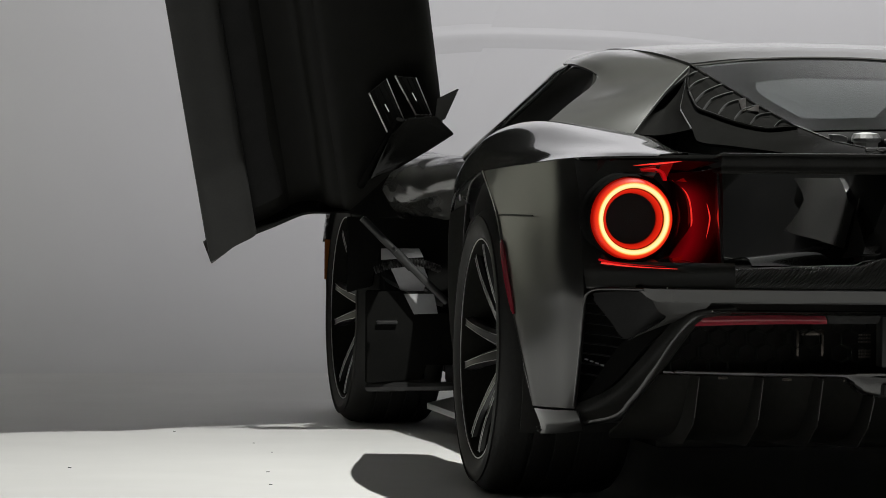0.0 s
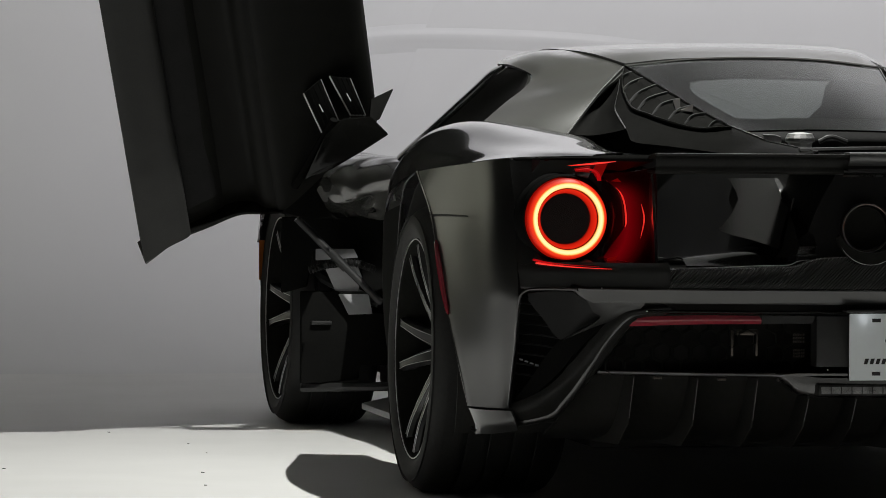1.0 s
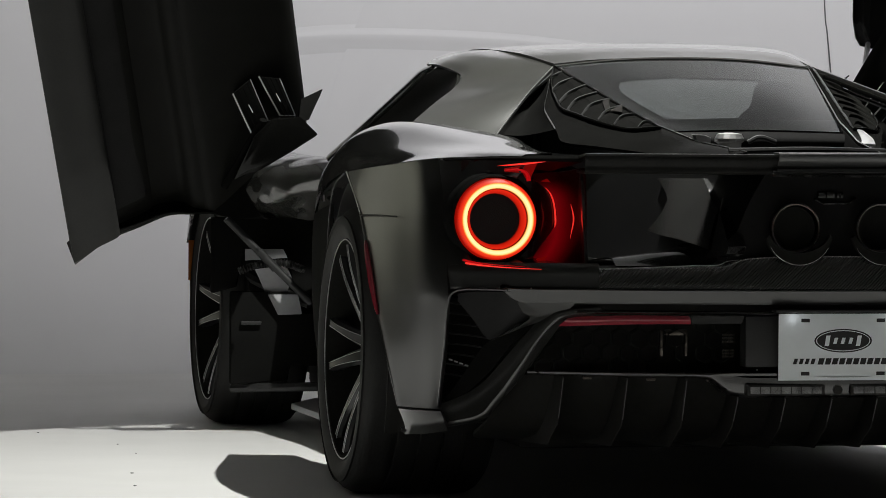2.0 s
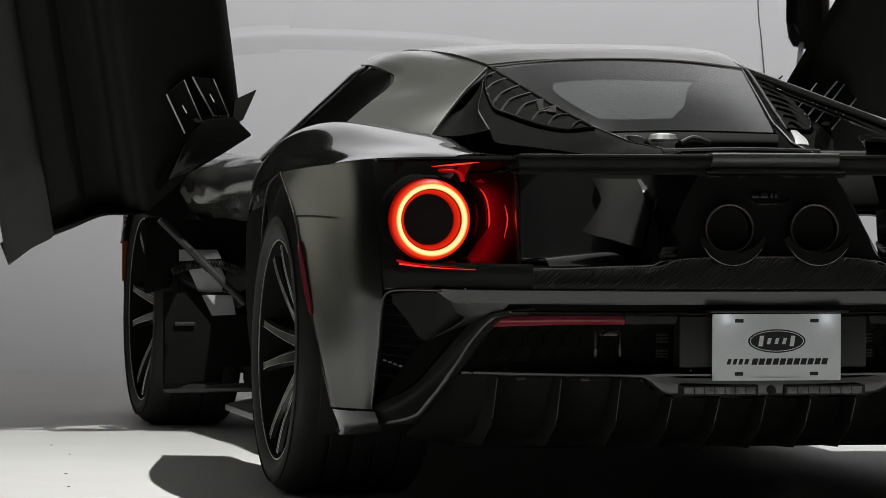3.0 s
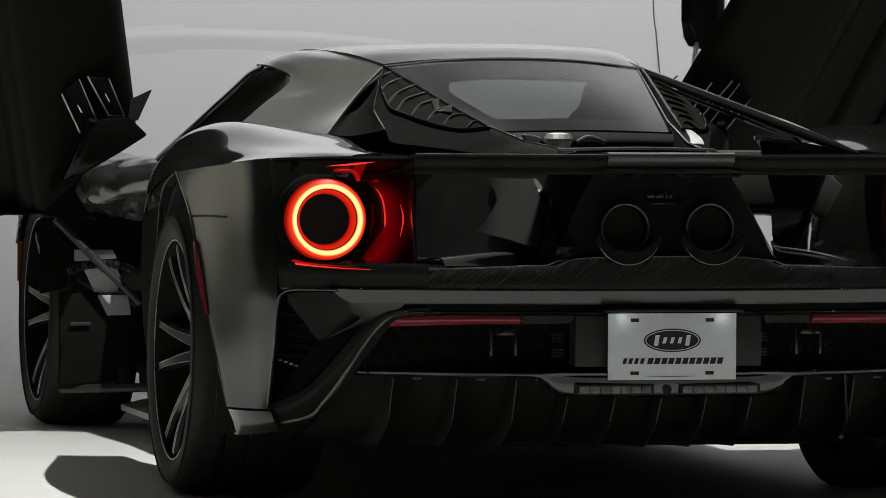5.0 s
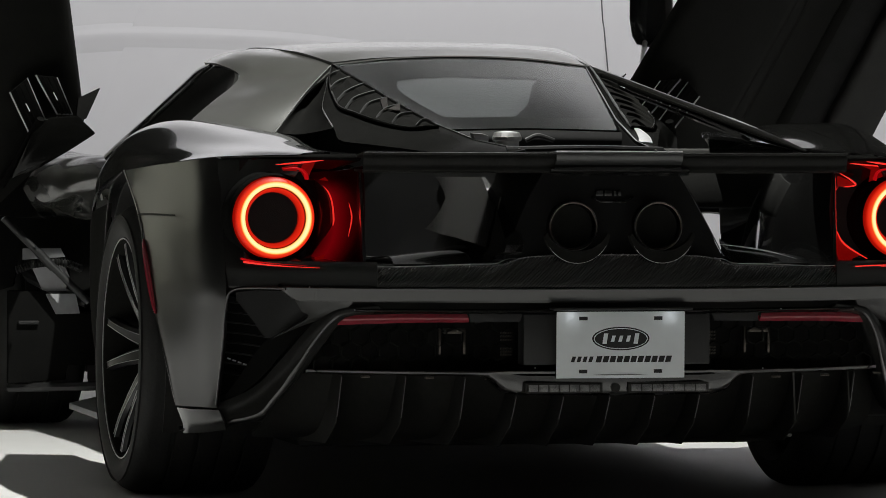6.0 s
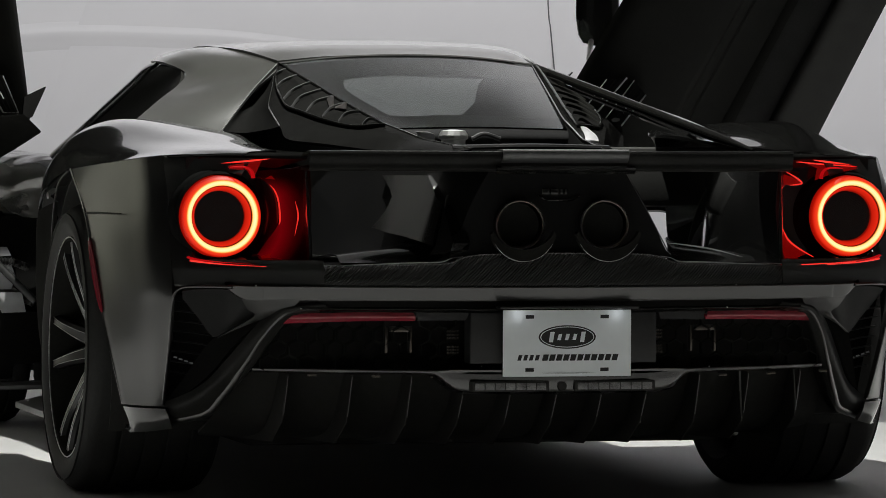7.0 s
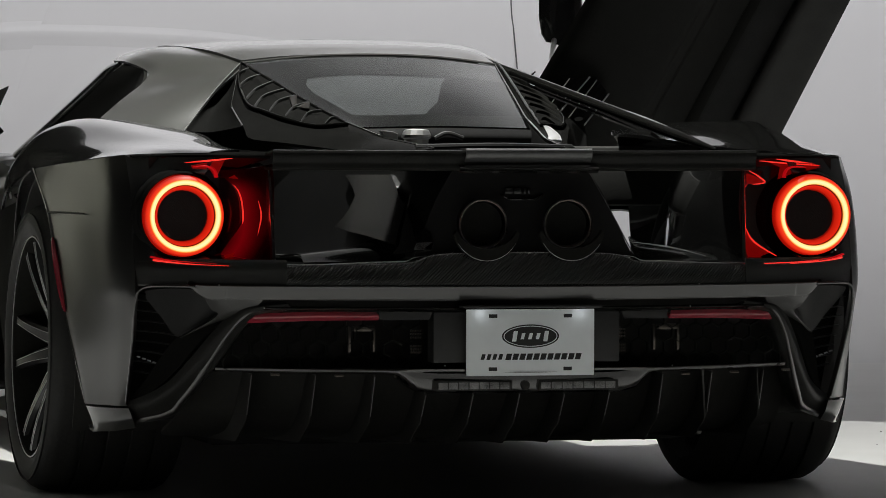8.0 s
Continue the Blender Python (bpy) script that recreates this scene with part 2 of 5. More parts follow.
def sheet(rows, nu=24, nv=24, thick=0.008):
    """A smooth panel through rows of control points, with thickness."""
    lines = [spline(r, nv) for r in rows]
    cols = [spline([l[j] for l in lines], nu) for j in range(nv)]
    bm = bmesh.new()
    v = [[bm.verts.new(cols[j][i]) for j in range(nv)] for i in range(nu)]
    for i in range(nu - 1):
        for j in range(nv - 1):
            bm.faces.new((v[i][j], v[i + 1][j], v[i + 1][j + 1], v[i][j + 1]))
    if thick:
        bmesh.ops.recalc_face_normals(bm, faces=bm.faces)
        bmesh.ops.solidify(bm, geom=bm.faces[:], thickness=thick)
    return bm


def prism(outline, depth, bevel=0.0):
    """A closed flat outline (3D points) pushed along the vector depth, with rounded edges."""
    bm = bmesh.new()
    a = [bm.verts.new(p) for p in outline]
    d = Vector(depth)
    b = [bm.verts.new(Vector(p) + d) for p in outline]
    bm.faces.new(a)
    bm.faces.new(b[::-1])
    for i in range(len(a)):
        j = (i + 1) % len(a)
        bm.faces.new((a[i], b[i], b[j], a[j]))
    if bevel:
        bmesh.ops.bevel(bm, geom=bm.edges[:], offset=bevel, segments=2, affect="EDGES", profile=0.6)
    return bm


def block(x0, x1, y0, y1, z0, z1, bevel=0.004):
    return prism([(x0, y0, z0), (x1, y0, z0), (x1, y1, z0), (x0, y1, z0)], (0, 0, z1 - z0), bevel)


def tube(pts, r, sides=10, n=0, closed=False, flat=1.0):
    """A round bar along a curve; r is a number or a function of the way along."""
    line = spline(pts, n, closed) if n else [Vector(p) for p in pts]
    bm = bmesh.new()
    rings = []
    up = Vector((0, 0, 1))
    for i, p in enumerate(line):
        q = line[(i + 1) % len(line)] if closed or i + 1 < len(line) else p
        o = line[i - 1] if closed or i else p
        d = (q - o).normalized()
        a = d.cross(up) if abs(d.z) < 0.95 else d.cross(Vector((0, 1, 0)))
        a.normalize()
        b = a.cross(d)
        rad = r(i / max(1, len(line) - 1)) if callable(r) else r
        rings.append([bm.verts.new(p + (a * math.cos(w) + b * math.sin(w) * flat) * rad) for w in (2 * math.pi * k / sides for k in range(sides))])
    m = len(rings)
    for i in range(m if closed else m - 1):
        s, t = rings[i], rings[(i + 1) % m]
        for k in range(sides):
            bm.faces.new((s[k], s[(k + 1) % sides], t[(k + 1) % sides], t[k]))
    if not closed:
        bm.faces.new(rings[0][::-1])
        bm.faces.new(rings[-1])
    return bm


def lathe(profile, m=None, sides=48, close=False):
    """A body of revolution round the y axis; profile: (radius, y)."""
    bm = bmesh.new()
    rings = [[bm.verts.new((r * math.cos(w), y, r * math.sin(w))) for w in (2 * math.pi * k / sides for k in range(sides))] for r, y in profile]
    pairs = list(zip(rings, rings[1:])) + ([(rings[-1], rings[0])] if close else [])
    for s, t in pairs:
        for k in range(sides):
            bm.faces.new((s[k], s[(k + 1) % sides], t[(k + 1) % sides], t[k]))
    if not close:
        for ring in (rings[0], rings[-1]):
            bm.faces.new(ring)
    if m:
        bmesh.ops.transform(bm, matrix=m, verts=bm.verts[:])
    return bm


def merge(*bms):
    me = bpy.data.meshes.new("tmp")
    out = bmesh.new()
    for b in bms:
        b.to_mesh(me)
        b.free()
        out.from_mesh(me)
    bpy.data.meshes.remove(me)
    return out


# ---- the studio ----
def studio():
    Y0, R, Y1 = 5.4, 1.2, 6.6
    floor = block(-9, 12, -17, Y0, -0.3, 0.0, 0)
    tagged(part("floor", floor, FLOOR, smooth=False), "white painted studio floor with faint scuffs, hard lamp light", "floor", kind="structure")
    # the cove: the wall rises out of the floor in a wide curve
    prof = [(Y0 + R * math.sin(a), R - R * math.cos(a)) for a in [radians(90) * i / 24 for i in range(25)]] + [(Y1, 5.2), (Y1 + 0.3, 5.2), (Y1 + 0.3, -0.3), (Y0, -0.3)]
    bm = bmesh.new()
    L = [bm.verts.new((-9, y, z)) for y, z in prof]
    Rr = [bm.verts.new((12, y, z)) for y, z in prof]
    for i in range(len(prof)):
        j = (i + 1) % len(prof)
        bm.faces.new((L[i], L[j], Rr[j], Rr[i]))
    tagged(part("wall_north", bm, BACKDROP), "white studio backdrop wall curving into the floor", "wall", kind="structure")
    # joints between the backdrop's sheets
    def cove(z, off):
        """A place on the backdrop's face at the height z, off metres in front of it."""
        return Y1 - off if z >= R else Y0 + R * math.sin(math.acos(1 - z / R)) - off
    yw = Y1 + 0.001
    seam = [(2.02, yw - 0.0017, 1.9), (2.046, yw - 0.0017, 1.339), (2.058, yw - 0.0017, 1.22), (2.075, yw - 0.0217, 1.0)]
    tagged(part("backdrop_joint", tube(seam, 0.0028, 8, 40), SEAM), "dark joint between sheets of the white backdrop", "trim", kind="structure")
    lap = [[(x, cove(z, 0.002), z) for x in [x0 + (2.04 - x0) * k / 8 for k in range(9)]] for z, x0 in ((2.6, 0.76), (1.9, 0.487), (1.60, 0.369), (1.335, 0.264), (1.2, 0.211), (1.10, 0.172), (0.97, 0.125), (0.84, 0.079), (0.70, 0.03))]
    tagged(part("backdrop_sheet", sheet(lap, 40, 9, 0.0015), BACKDROP), "white backdrop sheet lapped over its neighbour", "trim", kind="structure")
    # a long soft fold in the sheets
    fold = [(-0.6, 1.12), (-0.25, 1.165), (0.03, 1.190), (0.2, 1.200), (0.50, 1.197), (0.83, 1.183), (1.15, 1.155), (1.5, 1.11)]
    rows = [[(x, cove(z + dz, up - 0.010 * max(0, abs(x - 0.45) - 0.35) ** 1.5), z + dz) for x, z in fold] for dz, up in ((0.06, -0.006), (0.028, 0.002), (0.012, 0.008), (0.004, 0.010), (-0.01, 0.009), (-0.03, 0.005), (-0.08, -0.006))]
    tagged(part("backdrop_fold", sheet(rows, 30, 50, 0.002), BACKDROP), "long soft fold in the white backdrop", "trim", kind="structure")
    # unseen enclosing walls and ceilings, toned for the car's reflections and bounce light
    for name, b, m, t in (("wall_west", (-9.3, -9, -17, 6.9, 0, 5.2), DRAPE, "plain dark studio side wall"), ("wall_east", (12, 12.3, -17, 6.9, 0, 5.2), BACKDROP, "plain white studio side wall"), ("wall_south", (-9.3, 12.3, -17.3, -17, 0, 5.2), DARKROOM, "plain light studio wall behind the camera")):
        tagged(part(name, block(*b, 0), m, smooth=False), t, "wall", kind="structure")
    tagged(part("ceiling", block(-9.3, 12.3, -17.3, -2.5, 5.2, 5.4, 0), DARKROOM, smooth=False), "light studio ceiling", "ceiling", kind="structure")
    tagged(part("ceiling", block(-9.3, 12.3, -2.5, 6.9, 5.2, 5.4, 0), BACKDROP, smooth=False), "white studio ceiling over the cove", "ceiling", kind="structure")
    # grit trodden onto the floor
    grit = []
    for k in range(46):
        x, y, r = random.uniform(-2.4, 2.6), random.uniform(-0.2, 2.3), random.uniform(0.0015, 0.006)
        if -1.2 < x < 1.3:
            continue
        grit.append(prism([(x + r * (0.7 + 0.5 * random.random()) * math.cos(a), y + 2 * r * math.sin(a), 0.0) for a in (0, 1.3, 2.4, 3.6, 5.0)], (0, 0, 0.0015)))
    tagged(part("floor_grit", merge(*grit), SEAM, smooth=False), "dark grit scattered on the white floor", "debris", kind="stuff")


studio()

# ---- the sports car: x across, y ahead, rear axle at the origin ----
car = tagged(new("sports_car"), "black carbon sports car, doors raised, tail lights lit, on the floor", "car")
AXLE_F = 2.71


def tail(x):
    """How far back the tail reaches at x."""
    return -1.045 + 0.29 * x * x


def under(x, z):
    """The tail below the bumper crease, which tucks in towards the corners."""
    return tail(x) + 0.8 * min(1, (x / 0.92) ** 2) * max(0, 0.53 - z)


def tail_skin(x, z):
    """How far back the painted tail reaches round the lamp, x metres from the middle."""
    knots = (0.55, 0.62, 0.70, 0.74, 0.79, 0.838, 0.870)
    low = np.interp(x, knots, (-0.949, -0.925, -0.889, -0.868, -0.839, -0.806, -0.774))
    mid = np.interp(x, knots, (-0.92, -0.895, -0.856, -0.836, -0.806, -0.770, -0.742))
    top = np.interp(x, knots, (-0.85, -0.84, -0.808, -0.786, -0.750, -0.708, -0.668))
    f = min(1.0, max(0.0, (z - 0.69) / 0.136))
    return float(np.interp(z, (0.575, 0.69, 0.826), (low, mid, top)) - 0.056 * f * (1 - f) * np.interp(x, (0.76, 0.87), (0.0, 1.0)))


def on_tail(pts, off=0.0):
    return [(x, under(x, z) + off, z) for x, z in pts]


def loft(rings, caps=True):
    bm = bmesh.new()
    v = [[bm.verts.new(p) for p in r] for r in rings]
    n = len(v[0])
    for a, b in zip(v, v[1:]):
        for k in range(n):
            bm.faces.new((a[k], a[(k + 1) % n], b[(k + 1) % n], b[k]))
    if caps:
        bm.faces.new(v[0][::-1])
        bm.faces.new(v[-1])
    return bm


def quarter_panels():
    arch = [(-0.968, 0.0, 0.786), (-0.980, -0.25, 0.692), (-0.982, -0.37, 0.585), (-0.975, -0.435, 0.48), (-0.96, -0.485, 0.37), (-0.937, -0.523, 0.243)]
    flank = sheet([
        [(-0.968, 0.005, 0.786), (-0.961, -0.15, 0.797), (-0.943, -0.35, 0.806), (-0.922, -0.50, 0.815), (-0.902, -0.60, 0.822), (-0.872, -0.668, 0.829)],
        [(-0.975, -0.12, 0.748), (-0.9685, -0.20, 0.750), (-0.952, -0.38, 0.745), (-0.927, -0.55, 0.742), (-0.905, -0.668, 0.740), (-0.870, -0.726, 0.738)],
        [(-0.982, -0.25, 0.690), (-0.976, -0.32, 0.66), (-0.959, -0.47, 0.65), (-0.933, -0.60, 0.642), (-0.907, -0.702, 0.636), (-0.870, -0.757, 0.633)],
        [(-0.982, -0.37, 0.583), (-0.976, -0.415, 0.565), (-0.955, -0.53, 0.55), (-0.931, -0.63, 0.543), (-0.905, -0.722, 0.537), (-0.870, -0.782, 0.533)],
        [(-0.9745, -0.437, 0.48), (-0.967, -0.478, 0.478), (-0.946, -0.56, 0.477), (-0.924, -0.64, 0.477), (-0.900, -0.715, 0.478), (-0.870, -0.776, 0.480)],
        [(-0.961, -0.48, 0.38), (-0.954, -0.515, 0.38), (-0.933, -0.585, 0.38), (-0.911, -0.645, 0.38), (-0.89, -0.695, 0.38), (-0.866, -0.732, 0.38)],
        [(-0.937, -0.523, 0.243), (-0.930, -0.543, 0.243), (-0.915, -0.573, 0.243), (-0.897, -0.602, 0.243), (-0.88, -0.625, 0.243), (-0.862, -0.642, 0.243)],
    ], 60, 48)
    q = both("quarter_panel", flank, QUARTER, car)
    # arch lip in the paler carbon, for the light it catches
    for o, e in zip(q, both("arch_edge", tube([(x + 0.001, y + 0.002, z) for x, y, z in arch], lambda u: 0.0045 - 0.002 * u, 6, 40), BODY_LIT, car)):
        e.parent = o
    # bright bar laid along the arch lip as its highlight
    for o, e in zip(q, both("arch_glint", tube([(x - 0.001, y + 0.001, z) for x, y, z in arch[:3]], lambda u: 0.0028 * (1 - u) + 0.0004, 6, 24), GLINT, car, "bright glint along the arch lip")):
        e.parent = o
    for o, e in zip(q, both("panel_seam", tube([(-0.983, -0.255, 0.686), (-0.9775, -0.31, 0.688), (-0.966, -0.42, 0.690), (-0.945, -0.54, 0.690)], 0.0016, 5, 16), MATT, car)):
        e.parent = o
    # the tail skin under the lamp, from the corner to the carbon deck
    skin = sheet([[(-x, tail_skin(x, z) + dy + 0.001, z) for x in (0.869, 0.862, 0.852, 0.838, 0.81, 0.77, 0.72, 0.66, 0.60, 0.55)] for z, dy in ((0.592, 0.003), (0.584, 0.0), (0.572, 0.0), (0.555, 0.0), (0.540, 0.0), (0.529, 0.001), (0.527, 0.012))], 24, 40, 0.005)
    both("tail_skin", skin, QUARTER, car)
    tip = sheet([
        [(-0.936, -0.525, 0.238), (-0.925, -0.57, 0.238), (-0.90, -0.61, 0.238), (-0.858, -0.645, 0.238)],
        [(-0.922, -0.53, 0.20), (-0.91, -0.57, 0.20), (-0.885, -0.615, 0.205), (-0.85, -0.65, 0.215)],
        [(-0.921, -0.525, 0.178), (-0.905, -0.555, 0.179), (-0.88, -0.60, 0.183), (-0.84, -0.64, 0.192)],
    ], 10, 12)
    both("corner_tip", tip, BODY, car)
    # red side marker let into the wheel-arch edge
    line = spline(arch, 60)
    near = [p for p in line if 0.455 < p.z < 0.628]
    mark = tube([p + Vector((-0.001, -0.006, 0)) for p in near], lambda u: 0.003 + 0.006 * math.sin(math.pi * u) ** 0.5, 8)
    for o, m in zip(q, both("side_marker", mark, REFLECT, car, "dark red side marker")):
        m.parent = o
    top = sheet([
        [(-0.872, 1.05, 0.60), (-0.866, 1.05, 0.68), (-0.845, 1.04, 0.725), (-0.80, 1.02, 0.735), (-0.72, 1.0, 0.72)],
        [(-0.940, 0.62, 0.70), (-0.925, 0.62, 0.765), (-0.86, 0.61, 0.812), (-0.78, 0.60, 0.825), (-0.68, 0.55, 0.82)],
        [(-0.962, 0.36, 0.745), (-0.948, 0.36, 0.81), (-0.88, 0.35, 0.865), (-0.77, 0.34, 0.885), (-0.60, 0.33, 0.88)],
        [(-0.965, 0.18, 0.77), (-0.95, 0.18, 0.84), (-0.88, 0.16, 0.895), (-0.75, 0.15, 0.906), (-0.55, 0.15, 0.876)],
        [(-0.97, -0.02, 0.787), (-0.945, -0.05, 0.845), (-0.86, -0.08, 0.905), (-0.72, -0.08, 0.90), (-0.56, -0.05, 0.872)],
        [(-0.943, -0.35, 0.807), (-0.905, -0.36, 0.845), (-0.80, -0.36, 0.88), (-0.66, -0.35, 0.88), (-0.585, -0.30, 0.859)],
        [(-0.872, -0.668, 0.829), (-0.805, -0.645, 0.845), (-0.70, -0.62, 0.855), (-0.65, -0.60, 0.852), (-0.618, -0.58, 0.847)],
        [(-0.70, -0.80, 0.836), (-0.69, -0.79, 0.839), (-0.67, -0.79, 0.841), (-0.65, -0.79, 0.842), (-0.63, -0.80, 0.842)],
    ], 44, 28)
    both("rear_haunch", top, PAINT, car)
    liner = []
    for a in range(-35, 216, 12):
        c, s = math.cos(radians(a)), math.sin(radians(a))
        liner.append([(-0.945, 0.425 * c - 0.01, 0.352 + 0.43 * s), (-0.85, 0.425 * c - 0.01, 0.352 + 0.43 * s), (-0.71, 0.42 * c, 0.352 + 0.43 * s)])
    both("arch_front_edge", tube([(-0.966, 0.03, 0.786), (-0.966, 0.20, 0.748), (-0.955, 0.33, 0.67), (-0.948, 0.40, 0.57), (-0.942, 0.43, 0.46), (-0.936, 0.43, 0.36)], 0.0018, 6, 30), BODY, car)
    both("wheel_arch_liner", sheet(liner, 44, 6, 0.006), MATT, car)
    mouth = [(-0.872, 1.05, 0.64), (-0.874, 1.05, 0.56), (-0.872, 1.06, 0.46), (-0.866, 1.06, 0.36), (-0.855, 1.04, 0.26), (-0.84, 1.0, 0.14)]
    arch_front = [(-0.945, 0.36, 0.70), (-0.945, 0.41, 0.56), (-0.94, 0.43, 0.46), (-0.935, 0.43, 0.36), (-0.92, 0.42, 0.26), (-0.90, 0.40, 0.14)]
    mid = [((a[0] + b[0]) / 2 - 0.018, (a[1] + b[1]) / 2, (a[2] + b[2]) / 2) for a, b in zip(mouth, arch_front)]
    both("pod_side_panel", sheet([mouth, mid, arch_front], 14, 24), PITCH, car)
    both("intake_edge", tube(mouth, 0.0025, 8, 24), BODY, car)
    part("intake_wall", sheet([mouth, [(x + 0.03, y - 0.25, z) for x, y, z in mouth], [(-0.82, 0.45, z) for x, y, z in mouth]], 10, 16, 0.006), MATT, car)


def cabin():
    rows = []
    for y, k in ((0.505, -0.040), (0.66, -0.012), (0.86, 0.0), (1.05, -0.003), (1.22, -0.022)):
        s = 0.74 + 0.26 * min(1, (y - 0.5) / 0.3)
        rows.append([(x * s, y + 0.02 * abs(x), z + k) for x, z in ((-0.455, 1.098), (-0.32, 1.109), (-0.16, 1.115), (0, 1.117), (0.16, 1.115), (0.29, 1.109), (0.37, 1.097), (0.425, 1.070), (0.445, 1.050))])
    part("roof", sheet(rows, 30, 40, 0.012), BODY_LIT, car)
    pillar = sheet([
        [(-0.440, 0.92, 1.096), (-0.51, 0.92, 1.090), (-0.565, 0.92, 1.075), (-0.595, 0.92, 1.058)],
        [(-0.440, 0.79, 1.094), (-0.51, 0.79, 1.088), (-0.557, 0.79, 1.071), (-0.585, 0.79, 1.054)],
        [(-0.380, 0.63, 1.074), (-0.46, 0.63, 1.065), (-0.525, 0.64, 1.048), (-0.557, 0.65, 1.028)],
        [(-0.338, 0.51, 1.047), (-0.43, 0.52, 1.02), (-0.535, 0.555, 1.002), (-0.588, 0.565, 0.998)],
        [(-0.425, 0.42, 0.978), (-0.52, 0.42, 0.965), (-0.61, 0.42, 0.957), (-0.672, 0.415, 0.955)],
        [(-0.53, 0.30, 0.878), (-0.62, 0.28, 0.886), (-0.70, 0.25, 0.896), (-0.77, 0.22, 0.904)],
    ], 40, 24)
    part("cabin_pillar", pillar, BODY_LIT, car)
    far = sheet([[(x + 0.010 + 0.02 * k, y + 0.05, z - 0.008 - 0.012 * k) for x, y, z in ((0.40, 0.80, 1.055), (0.345, 0.51, 1.042), (0.40, 0.24, 0.992), (0.46, -0.05, 0.938), (0.52, -0.30, 0.890))] for k in (0, 0.5, 1)], 6, 24)
    part("cabin_pillar", far, PAINT, car)
    part("pillar_edge_trim", tube([(-0.345, 0.505, 1.05), (-0.43, 0.415, 0.98), (-0.533, 0.295, 0.879)], 0.0016, 6, 20), CHROME, car, "thin bright edge trim")
    line = [(-0.588, 0.86, 1.052), (-0.585, 1.02, 1.035), (-0.591, 1.2, 0.997), (-0.616, 1.45, 0.932), (-0.64, 1.72, 0.865), (-0.673, 1.95, 0.797)]
    part("windscreen_pillar", tube(line, lambda u: 0.006 + 0.006 * min(1, u * 4), 10, 30), PAINT, car)
    part("windscreen_pillar", tube([(-x, y, z) for x, y, z in line[1:]], lambda u: 0.002 + 0.009 * min(1, u * 3), 10, 30), PAINT, car)
    frame_in = sheet([
        [(x + 0.006, y, z - 0.008) for x, y, z in line],
        [(-0.56, 0.70, 1.036), (-0.56, 0.80, 1.015), (-0.565, 0.95, 0.975), (-0.60, 1.2, 0.88), (-0.63, 1.45, 0.79), (-0.66, 1.7, 0.70)],
        [(-0.60, 0.55, 0.985), (-0.615, 0.58, 0.95), (-0.63, 0.65, 0.90), (-0.625, 0.75, 0.80), (-0.62, 0.85, 0.70), (-0.62, 0.95, 0.62)],
        [(-0.75, 0.24, 0.895), (-0.74, 0.34, 0.86), (-0.70, 0.42, 0.78), (-0.66, 0.5, 0.70), (-0.64, 0.56, 0.62), (-0.63, 0.62, 0.56)],
    ], 18, 26)
    part("door_aperture_trim", frame_in, CLOTH, car)
    beam = tube([(-0.345, 0.51, 1.044), (-0.40, 0.24, 0.996), (-0.46, -0.05, 0.944), (-0.53, -0.38, 0.884), (-0.58, -0.62, 0.842)], lambda s: 0.010 + 0.003 * s - 0.011 * max(0, s - 0.8) * 4, 12, 40, flat=1.1)
    bmesh.ops.transform(beam, matrix=Matrix.Diagonal((-1, 1, 1, 1)), verts=beam.verts[:])
    blade = part("flying_buttress", beam, JET, car)
    # metal bar along the top, swollen at two spots to paint glints
    part("buttress_edge", tube([(0.345, 0.50, 1.0535), (0.40, 0.24, 1.0078), (0.46, -0.05, 0.9562), (0.53, -0.38, 0.8972)], lambda u: 0.0008 + 0.0020 * (max(0, 1 - abs(u - 0.13) / 0.12) + max(0, 1 - abs(u - 0.88) / 0.11)), 6, 60), DULL_GLINT, blade, "bright bar swelling where the lacquer glints")
    window = sheet([
        [(-0.34, 0.515, 1.05), (-0.17, 0.495, 1.068), (0, 0.49, 1.073), (0.17, 0.495, 1.068), (0.34, 0.515, 1.05)],
        [(-0.29, 0.17, 0.972), (-0.15, 0.16, 0.985), (0, 0.16, 0.99), (0.15, 0.16, 0.985), (0.29, 0.17, 0.972)],
        [(-0.235, -0.19, 0.89), (-0.12, -0.19, 0.893), (0, -0.19, 0.895), (0.12, -0.19, 0.893), (0.235, -0.19, 0.89)],
    ], 14, 24, 0.004)
    glass = part("rear_window", window, GLASS, car, "grey tinted rear glass")
    edge = spline([(-0.34, 0.515, 1.051), (-0.17, 0.495, 1.069), (0, 0.49, 1.074), (0.17, 0.495, 1.069), (0.34, 0.515, 1.051)], 24)
    part("window_seal", tube([tuple(p) for p in edge], 0.004, 6), MATT, glass)
    # black sheets added under the glass, standing for the dark cabin behind it
    dark_sheets = [(sheet([[(-0.335, 0.508, 1.042), (-0.16, 0.490, 1.060), (0.0, 0.485, 1.065), (0.17, 0.490, 1.060), (0.335, 0.508, 1.042)], [(-0.262, 0.31, 0.999), (-0.16, 0.313, 1.014), (0, 0.313, 1.020), (0.16, 0.313, 1.016), (0.30, 0.32, 1.000)]], 4, 24, 0.002)),
              (sheet([[(-0.335, 0.508, 1.042), (-0.285, 0.17, 0.964), (-0.232, -0.19, 0.882)], [(-0.209, 0.33, 1.012), (-0.228, 0.20, 0.978), (-0.176, -0.06, 0.913)]], 4, 24, 0.002)),
              (sheet([[(-0.232, -0.19, 0.880), (0, -0.19, 0.886), (0.232, -0.19, 0.880)], [(-0.19, -0.06, 0.913), (0, -0.06, 0.920), (0.245, -0.06, 0.911)]], 4, 24, 0.002))]
    for bm in dark_sheets:
        part("glazing_border", bm, PITCH, glass)
